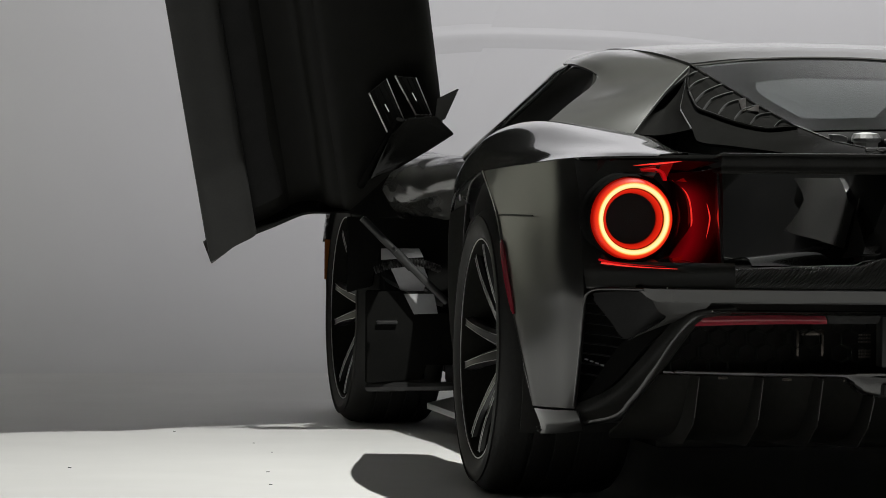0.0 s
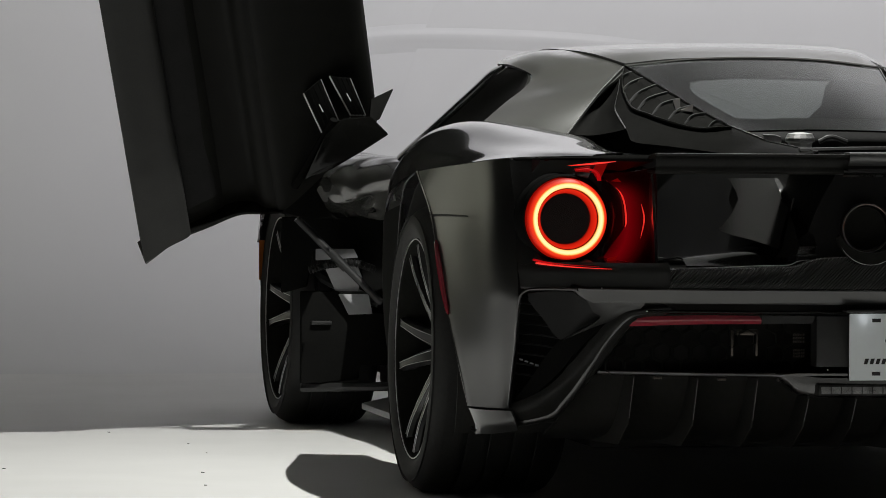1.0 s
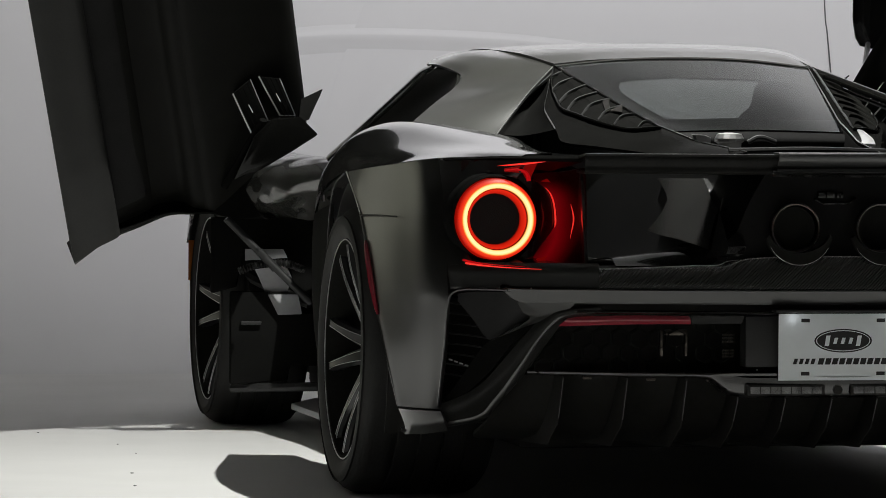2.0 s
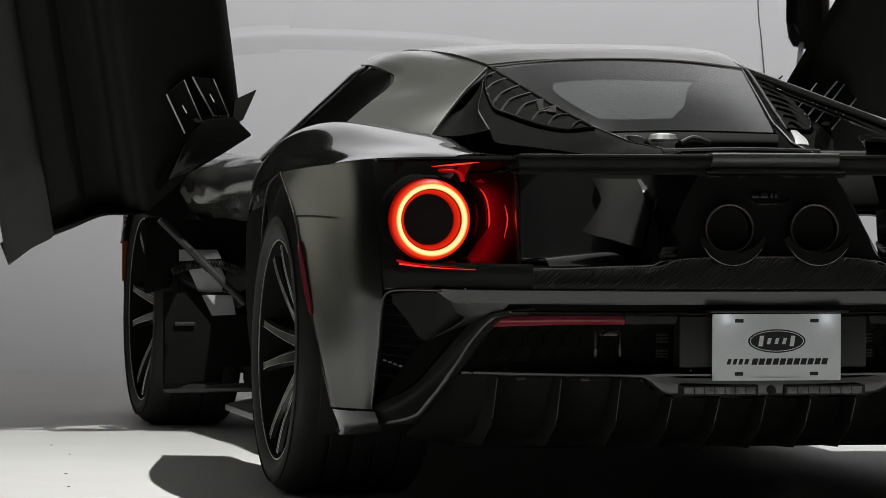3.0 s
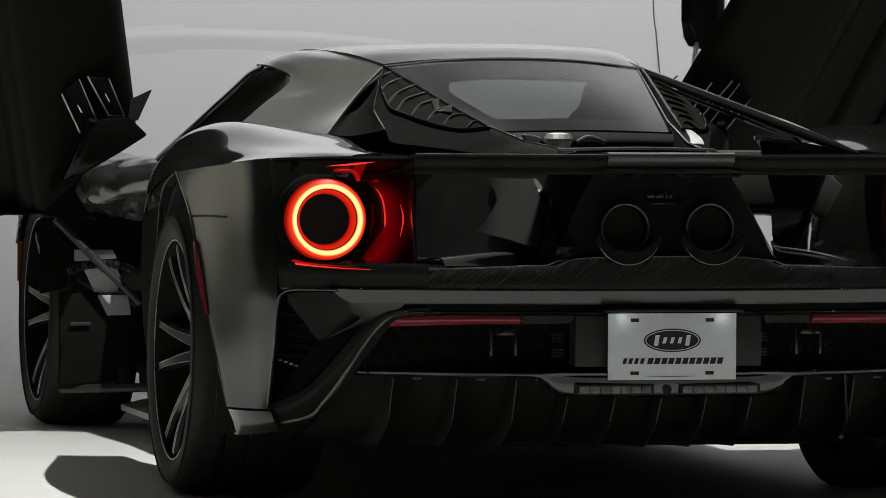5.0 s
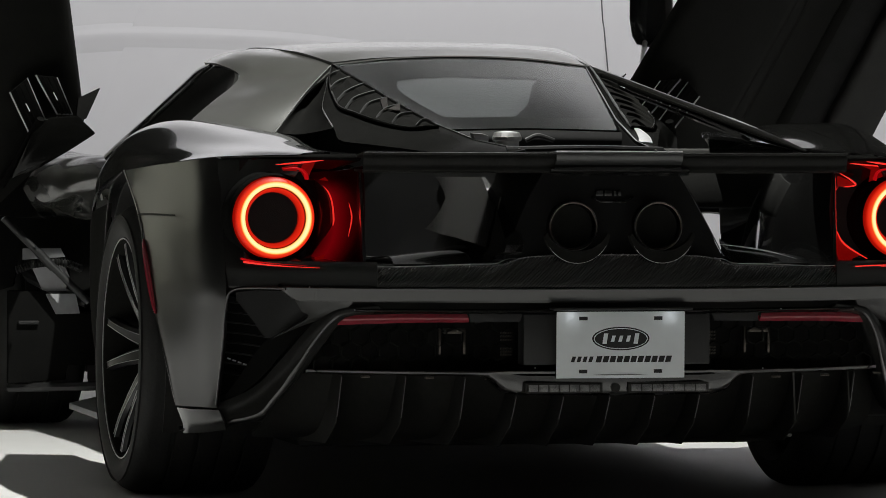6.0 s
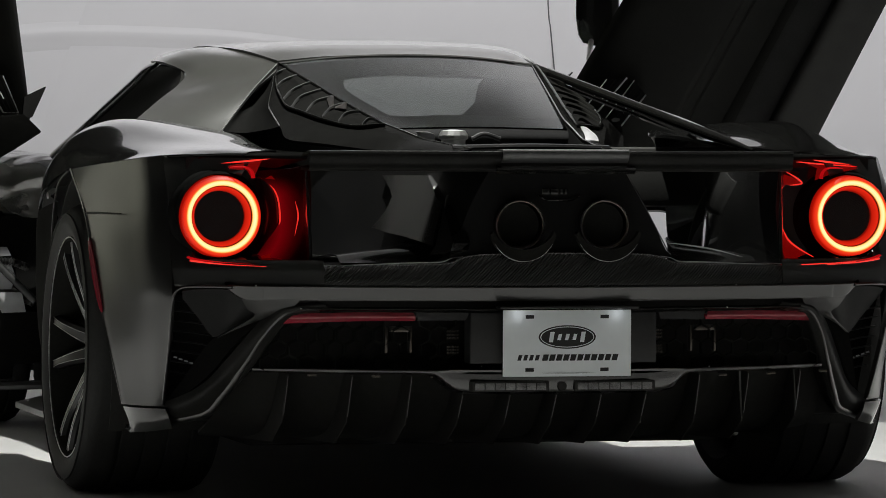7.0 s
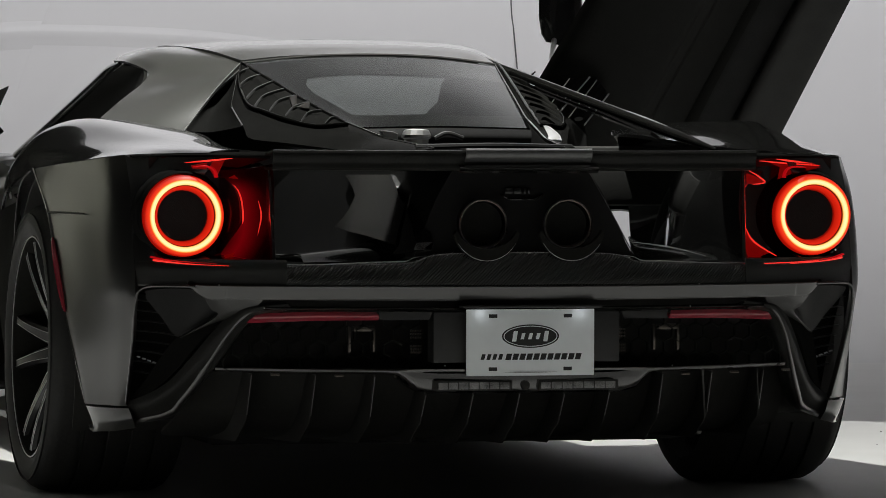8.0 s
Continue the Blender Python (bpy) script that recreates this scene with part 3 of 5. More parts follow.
    def cover(s, o):
        """The engine cover's shoulder: s runs from the roof to the tail, o from the glass outwards."""
        keys = [(0.522, 0.336, 0.0, 1.052, 0.022), (0.25, 0.298, 0.11, 0.993, 0.058), (-0.10, 0.248, 0.19, 0.917, 0.055), (-0.45, 0.20, 0.09, 0.868, 0.030), (-0.78, 0.16, 0.05, 0.846, 0.016)]
        i = min(int(s * 4), 3)
        u = s * 4 - i
        a, b = keys[i], keys[i + 1]
        y, x, w, z, d = (p + (q - p) * u for p, q in zip(a, b))
        return Vector((-(x + w * o + 0.012 * o), y, z - d * o ** 1.6))
    part("engine_cover_shoulder", sheet([[cover(i / 12, j / 5) for j in range(6)] for i in range(13)], 40, 14), SHOULDER, car)
    mirror_x = Matrix.Diagonal((-1, 1, 1))
    part("engine_cover_shoulder", sheet([[mirror_x @ cover(i / 12, j / 9) for j in range(6)] for i in range(13)], 40, 14), SHOULDER, car)
    trim = spline([(-0.347, 0.50, 1.047), (-0.43, 0.415, 0.977), (-0.533, 0.295, 0.877)], 8)
    web = [[tuple(trim[i].lerp(cover(0.02 + 0.055 * i, 0.9 + 0.1 * min(1, i / 3)), u) + Vector((0.010, 0.10, -0.012)) * (math.sin(math.pi * u) * min(1, i / 2 + 0.2))) for u in (0, 0.2, 0.5, 0.8, 1)] for i in range(8)]
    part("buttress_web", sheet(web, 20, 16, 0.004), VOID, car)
    lip = [cover(0.02 + 0.055 * i, 0.9 + 0.1 * min(1, i / 3)) for i in range(8)]
    part("web_lip", tube([q + Vector((-0.002, 0, 0.003)) for q in lip], 0.0022, 6, 30), PAINT, car)
    both("window_ridge", tube([cover(s / 16, 0.0) + Vector((0, 0, 0.001)) for s in range(17)], 0.0018, 6, 40), PAINT, car)
    # louvred vents between the glass and the shoulders
    inner = [(-0.340, 0.500, 1.047), (-0.308, 0.25, 0.996), (-0.276, 0.009, 0.945), (-0.241, -0.256, 0.894)]
    outer = [(-0.272, -0.250, 0.893), (-0.301, -0.222, 0.890), (-0.328, -0.156, 0.895), (-0.360, -0.047, 0.910), (-0.379, 0.059, 0.925), (-0.393, 0.158, 0.938), (-0.386, 0.258, 0.962), (-0.372, 0.376, 0.994), (-0.354, 0.456, 1.023)]
    rim = spline(inner, 20) + spline(outer, 36)
    louvres = (((-0.360, 0.431, 1.015), (-0.348, 0.428, 1.019), (-0.331, 0.438, 1.028)), ((-0.381, 0.328, 0.983), (-0.357, 0.344, 0.996), (-0.322, 0.356, 1.012)), ((-0.390, 0.208, 0.952), (-0.357, 0.24, 0.972), (-0.309, 0.259, 0.995)), ((-0.388, 0.122, 0.932), (-0.354, 0.162, 0.955), (-0.302, 0.168, 0.976)),
               ((-0.369, 0.039, 0.920), (-0.336, 0.080, 0.942), (-0.293, 0.083, 0.959)), ((-0.348, -0.049, 0.908), (-0.318, -0.014, 0.927), (-0.280, -0.010, 0.943)), ((-0.326, -0.129, 0.897), (-0.300, -0.101, 0.914), (-0.270, -0.108, 0.924)), ((-0.287, -0.221, 0.891), (-0.267, -0.207, 0.902), (-0.253, -0.217, 0.905)))
    up = Vector((-0.35, -0.21, 0.91))
    for sx in (-1, 1):
        flip = Matrix.Diagonal((-sx, 1, 1))
        bm = bmesh.new()
        a = [bm.verts.new(flip @ (q + up * 0.004)) for q in rim]
        low = [bm.verts.new(flip @ (q - up * 0.004)) for q in rim]
        c = bm.verts.new(sum((v.co for v in a), Vector()) / len(a) + Vector((0, 0, 0.003)))
        for i in range(len(a)):
            j = (i + 1) % len(a)
            bm.faces.new((a[i], a[j], c))
            bm.faces.new((a[i], low[i], low[j], a[j]))
        # closed black face stands for the shade inside the vent opening
        vent = part("quarter_vent", bm, VOID, car, "black louvred side vent", smooth=False)
        part("vent_frame", tube([flip @ (q + up * 0.006) for q in rim], 0.0034, 8, closed=True), JET, vent)
        for line in louvres:
            curve = [q + up * (0.011 + 0.004 * math.sin(math.pi * k / 11)) for k, q in enumerate(spline(line, 12))]
            vane = loft([[flip @ (q + d) for d in (up * 0.0018, Vector((0, -0.0012, 0)), up * -0.007, Vector((0, 0.0012, 0)))] for q in curve])
            # left slats grey, right slats black: the right vent's shade is in the colour
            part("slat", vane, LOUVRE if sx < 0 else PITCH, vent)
    # two small steel wedges set over the left vent's face
    for wedge in (((-0.308, 0.076, 0.952), (-0.290, 0.078, 0.960), (-0.311, -0.019, 0.929), (-0.321, -0.021, 0.925)), ((-0.311, -0.019, 0.929), (-0.278, -0.013, 0.943), (-0.291, -0.069, 0.925))):
        part("engine_bracket", prism([Vector(q) + up * 0.0105 for q in wedge], up * 0.002, 0.0), STEEL, car, "small metal wedge among the louvres")
    part("engine_bay_lid", sheet([[(-0.238, -0.192, 0.886), (0, -0.192, 0.890), (0.238, -0.192, 0.886)], [(-0.235, -0.205, 0.868), (0, -0.205, 0.870), (0.235, -0.205, 0.868)], [(-0.23, -0.215, 0.842), (0, -0.215, 0.842), (0.23, -0.215, 0.842)], [(-0.22, -0.30, 0.828), (0, -0.30, 0.828), (0.22, -0.30, 0.828)], [(-0.22, -0.85, 0.822), (0, -0.9, 0.822), (0.22, -0.85, 0.822)]], 24, 12), EXHAUST, car)
    part("engine_bay_sill", tube([(-0.19, -0.72, 0.848), (0, -0.74, 0.852), (0.19, -0.72, 0.848)], 0.012, 8, 16, flat=0.6), EXHAUST, car)
    cap = part("filler_cap", lathe([(0.028, -0.036), (0.030, 0.0), (0.036, 0.003), (0.036, 0.011), (0.030, 0.022), (0.010, 0.025)], Matrix.Translation((-0.107, -0.40, 0.864)) @ Matrix.Rotation(radians(90), 4, "X"), 14), CHROME, car, "bright faceted metal filler cap", False)
    part("hinge_plate", prism([(-0.194, -0.40, 0.884), (-0.168, -0.40, 0.883), (-0.152, -0.40, 0.877), (-0.152, -0.40, 0.869), (-0.160, -0.40, 0.826), (-0.180, -0.40, 0.826), (-0.185, -0.40, 0.871)], (0, 0.03, 0), 0.002), ALLOY, car, "polished metal hinge plate")
    part("cover_latch", tube([(-0.05, -0.36, 0.866), (-0.02, -0.36, 0.878), (0.02, -0.36, 0.866)], 0.006, 8, 10), SATIN, car)
    # bright metal sheet shaped as the gloss reflection on the cover's right end
    part("cover_end_plate", sheet([[(0.250, -0.26, 0.897), (0.258, -0.26, 0.897), (0.266, -0.26, 0.895)], [(0.222, -0.40, 0.876), (0.236, -0.40, 0.878), (0.250, -0.40, 0.877)], [(0.194, -0.50, 0.864), (0.212, -0.50, 0.865), (0.229, -0.50, 0.863)]], 10, 8, 0.003), CHROME, car, "bright sheet for the reflection on the cover's end")


def cockpit():
    part("tub", merge(block(-0.62, 0.62, 0.42, 2.62, 0.115, 0.60, 0.02), block(-0.40, 0.40, 0.40, 0.50, 0.55, 0.915, 0.02), block(-0.58, 0.58, 1.85, 2.5, 0.55, 0.79, 0.04)), SATIN, car)
    seat = tagged(part("seat", loft([[(0.36 + w * math.cos(a), y + 0.05 * math.sin(a), z) for a in [2 * math.pi * k / 16 for k in range(16)]] for w, y, z in ((0.25, 0.85, 0.45), (0.25, 0.80, 0.62), (0.24, 0.75, 0.78), (0.20, 0.72, 0.88), (0.125, 0.72, 0.95), (0.115, 0.72, 1.0), (0.09, 0.72, 1.025), (0.04, 0.72, 1.035))]), SATIN, car), "dark bucket seat with headrest")
    mirrored(seat)
    wheel_hoop = part("steering_wheel", tube([(-0.34 + 0.17 * math.cos(a), 1.62 - 0.04 * math.sin(a), 0.74 + 0.13 * math.sin(a)) for a in [2 * math.pi * k / 24 for k in range(24)]], 0.015, 8, closed=True), SATIN, car)
    part("windscreen", sheet([[(-0.56, 1.06, 1.03), (0, 1.25, 1.085), (0.42, 1.10, 1.035)], [(-0.605, 1.5, 0.913), (0, 1.75, 0.94), (0.605, 1.5, 0.913)], [(-0.66, 1.95, 0.79), (0, 2.15, 0.79), (0.66, 1.95, 0.79)]], 10, 20, 0.004), GLASS, car, "clear windscreen glass")
    part("header_rail", tube([(-0.56, 1.03, 1.035), (0, 1.22, 1.080), (0.39, 1.09, 1.045)], 0.018, 8, 20, flat=0.7), SATIN, car)
    part("roof_lining", sheet([[(x, y, 1.05 - 0.05 * x * x - (0.02 if y > 1.1 else 0)) for x in (-w, 0, w * 0.86)] for y, w in ((0.56, 0.32), (0.85, 0.42), (1.15, 0.45))], 6, 10), MATT, car)


def tail_section():
    xs = [-0.58, -0.40, -0.2, 0, 0.2, 0.40, 0.58]
    rows = [[(x, tail(x) + 0.25, 0.812) for x in xs], [(x, tail(x) + 0.04, 0.842) for x in xs], [(x, tail(x) + 0.018, 0.836) for x in xs], [(x, tail(x) + 0.022, 0.815) for x in xs], [(x, tail(x) + 0.035, 0.797) for x in xs], [(x, tail(x) + 0.16, 0.80) for x in xs]]
    sp = part("spoiler", sheet(rows, 30, 40, 0.006), SPOILER, car)
    for sx in (-1, 1):
        # thin grey bar for the highlight line on the spoiler's top edge
        part("spoiler_edge", tube([(sx * x, tail(x) + 0.030, 0.8432) for x in (0.155, 0.25, 0.35, 0.45, 0.575)], 0.0007, 5, 24), LOUVRE, sp)
    xs = [-0.15, -0.07, 0, 0.07, 0.15]
    part("spoiler_blade", sheet([[(x, tail(x) + 0.06, 0.8475) for x in xs], [(x, tail(x) + 0.012, 0.8465) for x in xs], [(x, tail(x) + 0.004, 0.840) for x in xs], [(x, tail(x) + 0.009, 0.826) for x in xs], [(x, tail(x) + 0.028, 0.812) for x in xs]], 16, 16, 0.004), LOUVRE, sp, "satin grey centre blade")
    # bright bar for the highlight on the blade's top
    part("blade_edge", tube([(x, tail(x) + 0.008, 0.8478) for x in xs], 0.0011, 6, 16), GLINT, sp, "bright bar for the highlight on the blade's upper edge")
    xs = [-0.165, -0.08, 0, 0.08, 0.165]
    part("spoiler_lip", sheet([[(x, tail(x) + 0.012, 0.811) for x in xs], [(x, tail(x) + 0.0, 0.802) for x in xs], [(x, tail(x) + 0.012, 0.792) for x in xs]], 10, 16, 0.004), PAINT, sp)
    # fuselage tail between the tunnels
    fus = sheet([
        [(-0.50, 0.42, 0.84), (-0.55, 0.42, 0.70), (-0.60, 0.42, 0.55)],
        [(-0.40, -0.10, 0.83), (-0.455, -0.10, 0.70), (-0.50, -0.10, 0.58)],
        [(-0.30, -0.55, 0.825), (-0.37, -0.55, 0.70), (-0.435, -0.55, 0.585)],
        [(-0.160, -0.945, 0.80), (-0.214, -0.96, 0.70), (-0.264, -0.98, 0.60)],
    ], 30, 14)
    part("fuselage_side", fus, FUSELAGE, car)
    # flat panels added for the fuselage side's reflection, tilted towards the bright ceiling
    mid, facing = Vector((-0.3128, -0.8134, 0.7012)), Vector((0.7084, 0.2998, -0.6389))
    for name, outline in (("access_panel", [(-0.331, -0.598, 0.782), (-0.26, -0.76, 0.784), (-0.261, -0.812, 0.759), (-0.264, -0.867, 0.73), (-0.26, -0.902, 0.718), (-0.293, -0.96, 0.654), (-0.305, -0.991, 0.626), (-0.321, -0.935, 0.635), (-0.343, -0.862, 0.645), (-0.366, -0.791, 0.652), (-0.385, -0.724, 0.662), (-0.367, -0.726, 0.682), (-0.348, -0.719, 0.707), (-0.331, -0.701, 0.733), (-0.329, -0.674, 0.749), (-0.329, -0.635, 0.766)]),
                          ("access_flap", [(-0.262, -0.915, 0.711), (-0.267, -0.993, 0.668), (-0.273, -1.052, 0.634), (-0.280, -1.066, 0.616), (-0.291, -1.056, 0.609), (-0.316, -1.006, 0.606), (-0.300, -1.0, 0.628), (-0.288, -0.973, 0.654), (-0.273, -0.943, 0.686)])):
        flat = [Vector(q) - facing * ((Vector(q) - mid).dot(facing)) for q in outline]
        part(name, prism(flat, (0.05, 0.035, 0.0), 0.0), GLEAM, car, "flat gloss black panel added to carry a reflection", False)
    slim = sheet([[(0.46, 0.42, 0.84), (0.48, 0.42, 0.70), (0.50, 0.42, 0.55)], [(0.36, -0.10, 0.83), (0.37, -0.10, 0.70), (0.385, -0.10, 0.58)], [(0.25, -0.55, 0.825), (0.285, -0.55, 0.70), (0.322, -0.55, 0.585)], [(0.160, -0.945, 0.80), (0.214, -0.96, 0.70), (0.264, -0.98, 0.60)]], 30, 14)
    part("fuselage_side", slim, FUSELAGE, car)
    for sx in (-1,):
        seam = [(sx * 0.245, -0.90, 0.74), (sx * 0.262, -0.90, 0.66), (sx * 0.285, -0.89, 0.60), (sx * 0.38, -0.72, 0.588), (sx * 0.47, -0.4, 0.588)]
        part("fuselage_seam", tube([(x + sx * 0.004, y, z) for x, y, z in seam], 0.002, 5, 20), MATT, car)
    face = sheet([[(x * 0.62, -0.955, 0.80) for x in (-0.26, 0, 0.26)], [(x * 0.80, -0.965, 0.72) for x in (-0.26, 0, 0.26)], [(x, -0.985, 0.60) for x in (-0.26, 0, 0.26)]], 12, 12)
    ep = part("exhaust_panel", face, EXHAUST, car)
    # grey bar painting the glint along the panel's right edge
    part("panel_edge", tube([(0.163, -0.958, 0.795), (0.210, -0.968, 0.71), (0.2615, -0.987, 0.606)], lambda u: 0.0008 + 0.0008 * u, 6, 24), LOUVRE, ep, "grey bar for the glint on the panel's edge")
    part("raised_badge", merge(*[block(x, x + w, -0.968, -0.963, 0.744, 0.757, 0.001) for x, w in ((-0.040, 0.018), (-0.019, 0.018), (0.004, 0.006), (0.014, 0.006))], tube([(-0.05, -0.968, 0.742), (-0.03, -0.97, 0.731), (0.03, -0.97, 0.731), (0.05, -0.968, 0.742)], 0.003, 6)), PAINT, ep, "small raised badge of plain bars")
    for sx in (-1, 1):
        pipe = part("exhaust_pipe", lathe([(0.0555, 0.10), (0.0565, 0.0), (0.0555, -0.004), (0.0525, -0.003), (0.051, 0.02), (0.049, 0.25), (0.001, 0.252)], Matrix.Translation((0.101 * sx, -1.0, 0.675))), STEEL, car)
        part("exhaust_bore", lathe([(0.0485, 0.015), (0.047, 0.24), (0.001, 0.245)], Matrix.Translation((0.101 * sx, -1.0, 0.675))), PITCH, pipe)
        part("exhaust_rim", lathe([(0.0568, 0.004), (0.0572, -0.003), (0.0555, -0.0055), (0.0545, -0.003)], Matrix.Translation((0.101 * sx, -1.0, 0.675)), 64, True), CHROME, pipe, "thin bright rim")
        # black plate stands for the scoop's shade, bright bar for its lower glint
        arc = [radians(195 + 150 * k / 18) for k in range(19)]
        low = [(0.101 * sx + 0.080 * math.cos(q), -1.037, 0.675 + 0.084 * math.sin(q)) for q in arc]
        top = [(0.101 * sx + 0.074 * math.cos(q), -1.037, 0.675 + 0.056 * math.sin(q)) for q in reversed(arc)]
        part("exhaust_scoop", prism(low + top, (0, 0.02, 0), 0.0), PITCH, car)
        part("scoop_edge", tube(low[2:17], lambda u: 0.0002 + 0.0005 * math.sin(math.pi * u), 5), GLINT, car)
    xs = [-0.62, -0.58, -0.5, -0.34, -0.27, -0.22, -0.12, 0, 0.12, 0.22, 0.27, 0.34, 0.5, 0.58, 0.62]
    zt = [0.572, 0.573, 0.577, 0.583, 0.586, 0.602, 0.607, 0.608, 0.607, 0.602, 0.586, 0.583, 0.577, 0.573, 0.572]
    deck = sheet([[(x, tail(x) + 0.20, z + 0.004) for x, z in zip(xs, zt)], [(x, tail(x) + 0.04, z + 0.004) for x, z in zip(xs, zt)], [(x, tail(x) + 0.020, z - 0.004) for x, z in zip(xs, zt)], [(x, tail(x) + 0.012, 0.555) for x in xs], [(x, tail(x) + 0.012, 0.532) for x in xs]], 26, 80)
    for sx in (-1, 1):
        # metal bar for the reflection along the deck's lacquered edge
        part("deck_edge", tube([(sx * x, tail(x) + 0.030, z) for x, z in ((0.57, 0.5805), (0.48, 0.5815), (0.40, 0.5845), (0.34, 0.587), (0.285, 0.589), (0.262, 0.598), (0.235, 0.602))], lambda u: 0.0006 + 0.0016 * math.sin(math.pi * min(1, u * 1.1)) ** 2, 6, 30), GLINT, car, "thin bright bar for the lacquer edge's glint")
    part("carbon_deck", deck, CARBON, car, "glossy carbon fibre twill deck")
    floor = sheet([[(-0.60, 0.3, 0.55), (-0.52, 0.3, 0.55), (-0.45, 0.3, 0.55)], [(-0.60, -0.3, 0.575), (-0.52, -0.3, 0.57), (-0.42, -0.3, 0.575)], [(-0.60, -0.70, 0.578), (-0.45, -0.72, 0.575), (-0.30, -0.74, 0.583)]], 14, 10)
    both("tunnel_floor", floor, PAINT, car)
    pod = sheet([[(-0.575, -0.855, 0.80), (-0.572, -0.87, 0.69), (-0.57, -0.885, 0.58)], [(-0.585, -0.6, 0.82), (-0.562, -0.6, 0.69), (-0.57, -0.6, 0.575)], [(-0.64, -0.2, 0.83), (-0.61, -0.2, 0.70), (-0.60, -0.2, 0.57)], [(-0.78, 0.35, 0.83), (-0.76, 0.35, 0.70), (-0.74, 0.35, 0.55)]], 24, 12)
    both("pod_inner_panel", pod, PAINT, car)
    # added dark blocks that shut out the bright view through the tunnel tops
    part("intake_plenum", block(-0.86, -0.50, 0.40, 0.46, 0.69, 0.84, 0.02), MATT, car)
    part("intake_plenum", block(0.44, 0.87, 0.40, 0.46, 0.685, 0.84, 0.02), MATT, car)
    curl = sheet([[(-0.275, -0.96, 0.602), (-0.30, -0.955, 0.592), (-0.36, -0.95, 0.588), (-0.50, -0.90, 0.585)], [(-0.28, -0.9, 0.64), (-0.31, -0.9, 0.622), (-0.38, -0.88, 0.616), (-0.50, -0.84, 0.602)], [(-0.31, -0.8, 0.64), (-0.34, -0.8, 0.625), (-0.40, -0.78, 0.612), (-0.52, -0.74, 0.596)]], 16, 20, 0.004)
    both("tunnel_lip", curl, PAINT, car)
    # bright bars shaped as reflections on the glossy right lip
    for line in ([(0.258, -0.95, 0.632), (0.314, -0.95, 0.626), (0.383, -0.95, 0.615), (0.450, -0.95, 0.598)], [(0.262, -0.95, 0.621), (0.284, -0.95, 0.598), (0.335, -0.95, 0.588), (0.420, -0.95, 0.585)]):
        part("lip_glint", tube(line, lambda u: 0.0003 + 0.0016 * math.sin(math.pi * u) ** 2, 6, 30), GLINT, car, "bright glint on the lacquered lip")


def bumper():
    xs = [-0.765, -0.75, -0.735, -0.715, -0.69, -0.66, -0.5, -0.25, 0, 0.25, 0.5, 0.66, 0.69, 0.715, 0.735, 0.75, 0.765]
    prof = ((0.03, 0.5335), (-0.004, 0.5340), (-0.010, 0.5325), (-0.0085, 0.527), (-0.0055, 0.518), (-0.0025, 0.509), (0.0, 0.5025), (0.006, 0.5005), (0.05, 0.500))
    slim = lambda x, z: 0.534 - (0.534 - z) * float(np.interp(abs(x), (0.725, 0.765), (1.0, 0.06)))
    def face(x):
        w = float(np.interp(abs(x), (0.64, 0.80), (0.0, 1.0)))
        return tail(x) + w * (tail_skin(abs(x), 0.55) - 0.002 - tail(x))
    band = sheet([[(x, face(x) + dy, slim(x, z)) for x in xs] for dy, z in prof], 40, 120)
    part("rear_bumper", band, BODY, car)
    xs = [-0.60, -0.4, -0.2, 0, 0.2, 0.4, 0.60]
    lip = sheet([[(x, tail(x) + 0.012, 0.486) for x in xs], [(x, tail(x) + 0.006, 0.481) for x in xs], [(x, tail(x) + 0.02, 0.476) for x in xs], [(x, tail(x) + 0.07, 0.476) for x in xs]], 10, 40)
    part("bumper_lip", lip, PAINT, car)
    part("plate_lamp_housing", block(-0.165, 0.165, -1.072, -1.03, 0.484, 0.490, 0.002), SATIN, car)
    arm = sheet([
        on_tail([(-0.56, 0.498), (-0.632, 0.488), (-0.665, 0.469), (-0.70, 0.425), (-0.745, 0.356), (-0.785, 0.300), (-0.84, 0.262), (-0.905, 0.236)], 0.012),
        on_tail([(-0.55, 0.492), (-0.620, 0.482), (-0.650, 0.463), (-0.686, 0.415), (-0.728, 0.346), (-0.775, 0.286), (-0.83, 0.240), (-0.91, 0.205)], -0.004),
        on_tail([(-0.54, 0.484), (-0.600, 0.474), (-0.632, 0.457), (-0.665, 0.405), (-0.705, 0.338), (-0.760, 0.262), (-0.810, 0.222), (-0.915, 0.184)], 0.0),
        on_tail([(-0.53, 0.479), (-0.585, 0.470), (-0.622, 0.452), (-0.655, 0.400), (-0.692, 0.333), (-0.748, 0.250), (-0.797, 0.214), (-0.918, 0.178)], 0.014),
        on_tail([(-0.53, 0.478), (-0.585, 0.470), (-0.620, 0.450), (-0.650, 0.400), (-0.688, 0.333), (-0.742, 0.252), (-0.792, 0.216), (-0.915, 0.182)], 0.07),
    ], 20, 44)
    both("bumper_arm", arm, SPOILER, car)
    lower = sheet([on_tail([(x + dx, z + dz) for x, z in ((-0.56, 0.478), (-0.619, 0.470), (-0.647, 0.449), (-0.674, 0.409), (-0.698, 0.357), (-0.723, 0.303), (-0.747, 0.261), (-0.772, 0.226), (-0.838, 0.204), (-0.922, 0.179))], dy) for dx, dz, dy in ((-0.008, 0.006, -0.003), (0.0, 0.0, -0.005), (0.005, -0.005, 0.006))], 6, 60, 0.004)
    both("arm_edge", lower, BODY, car)
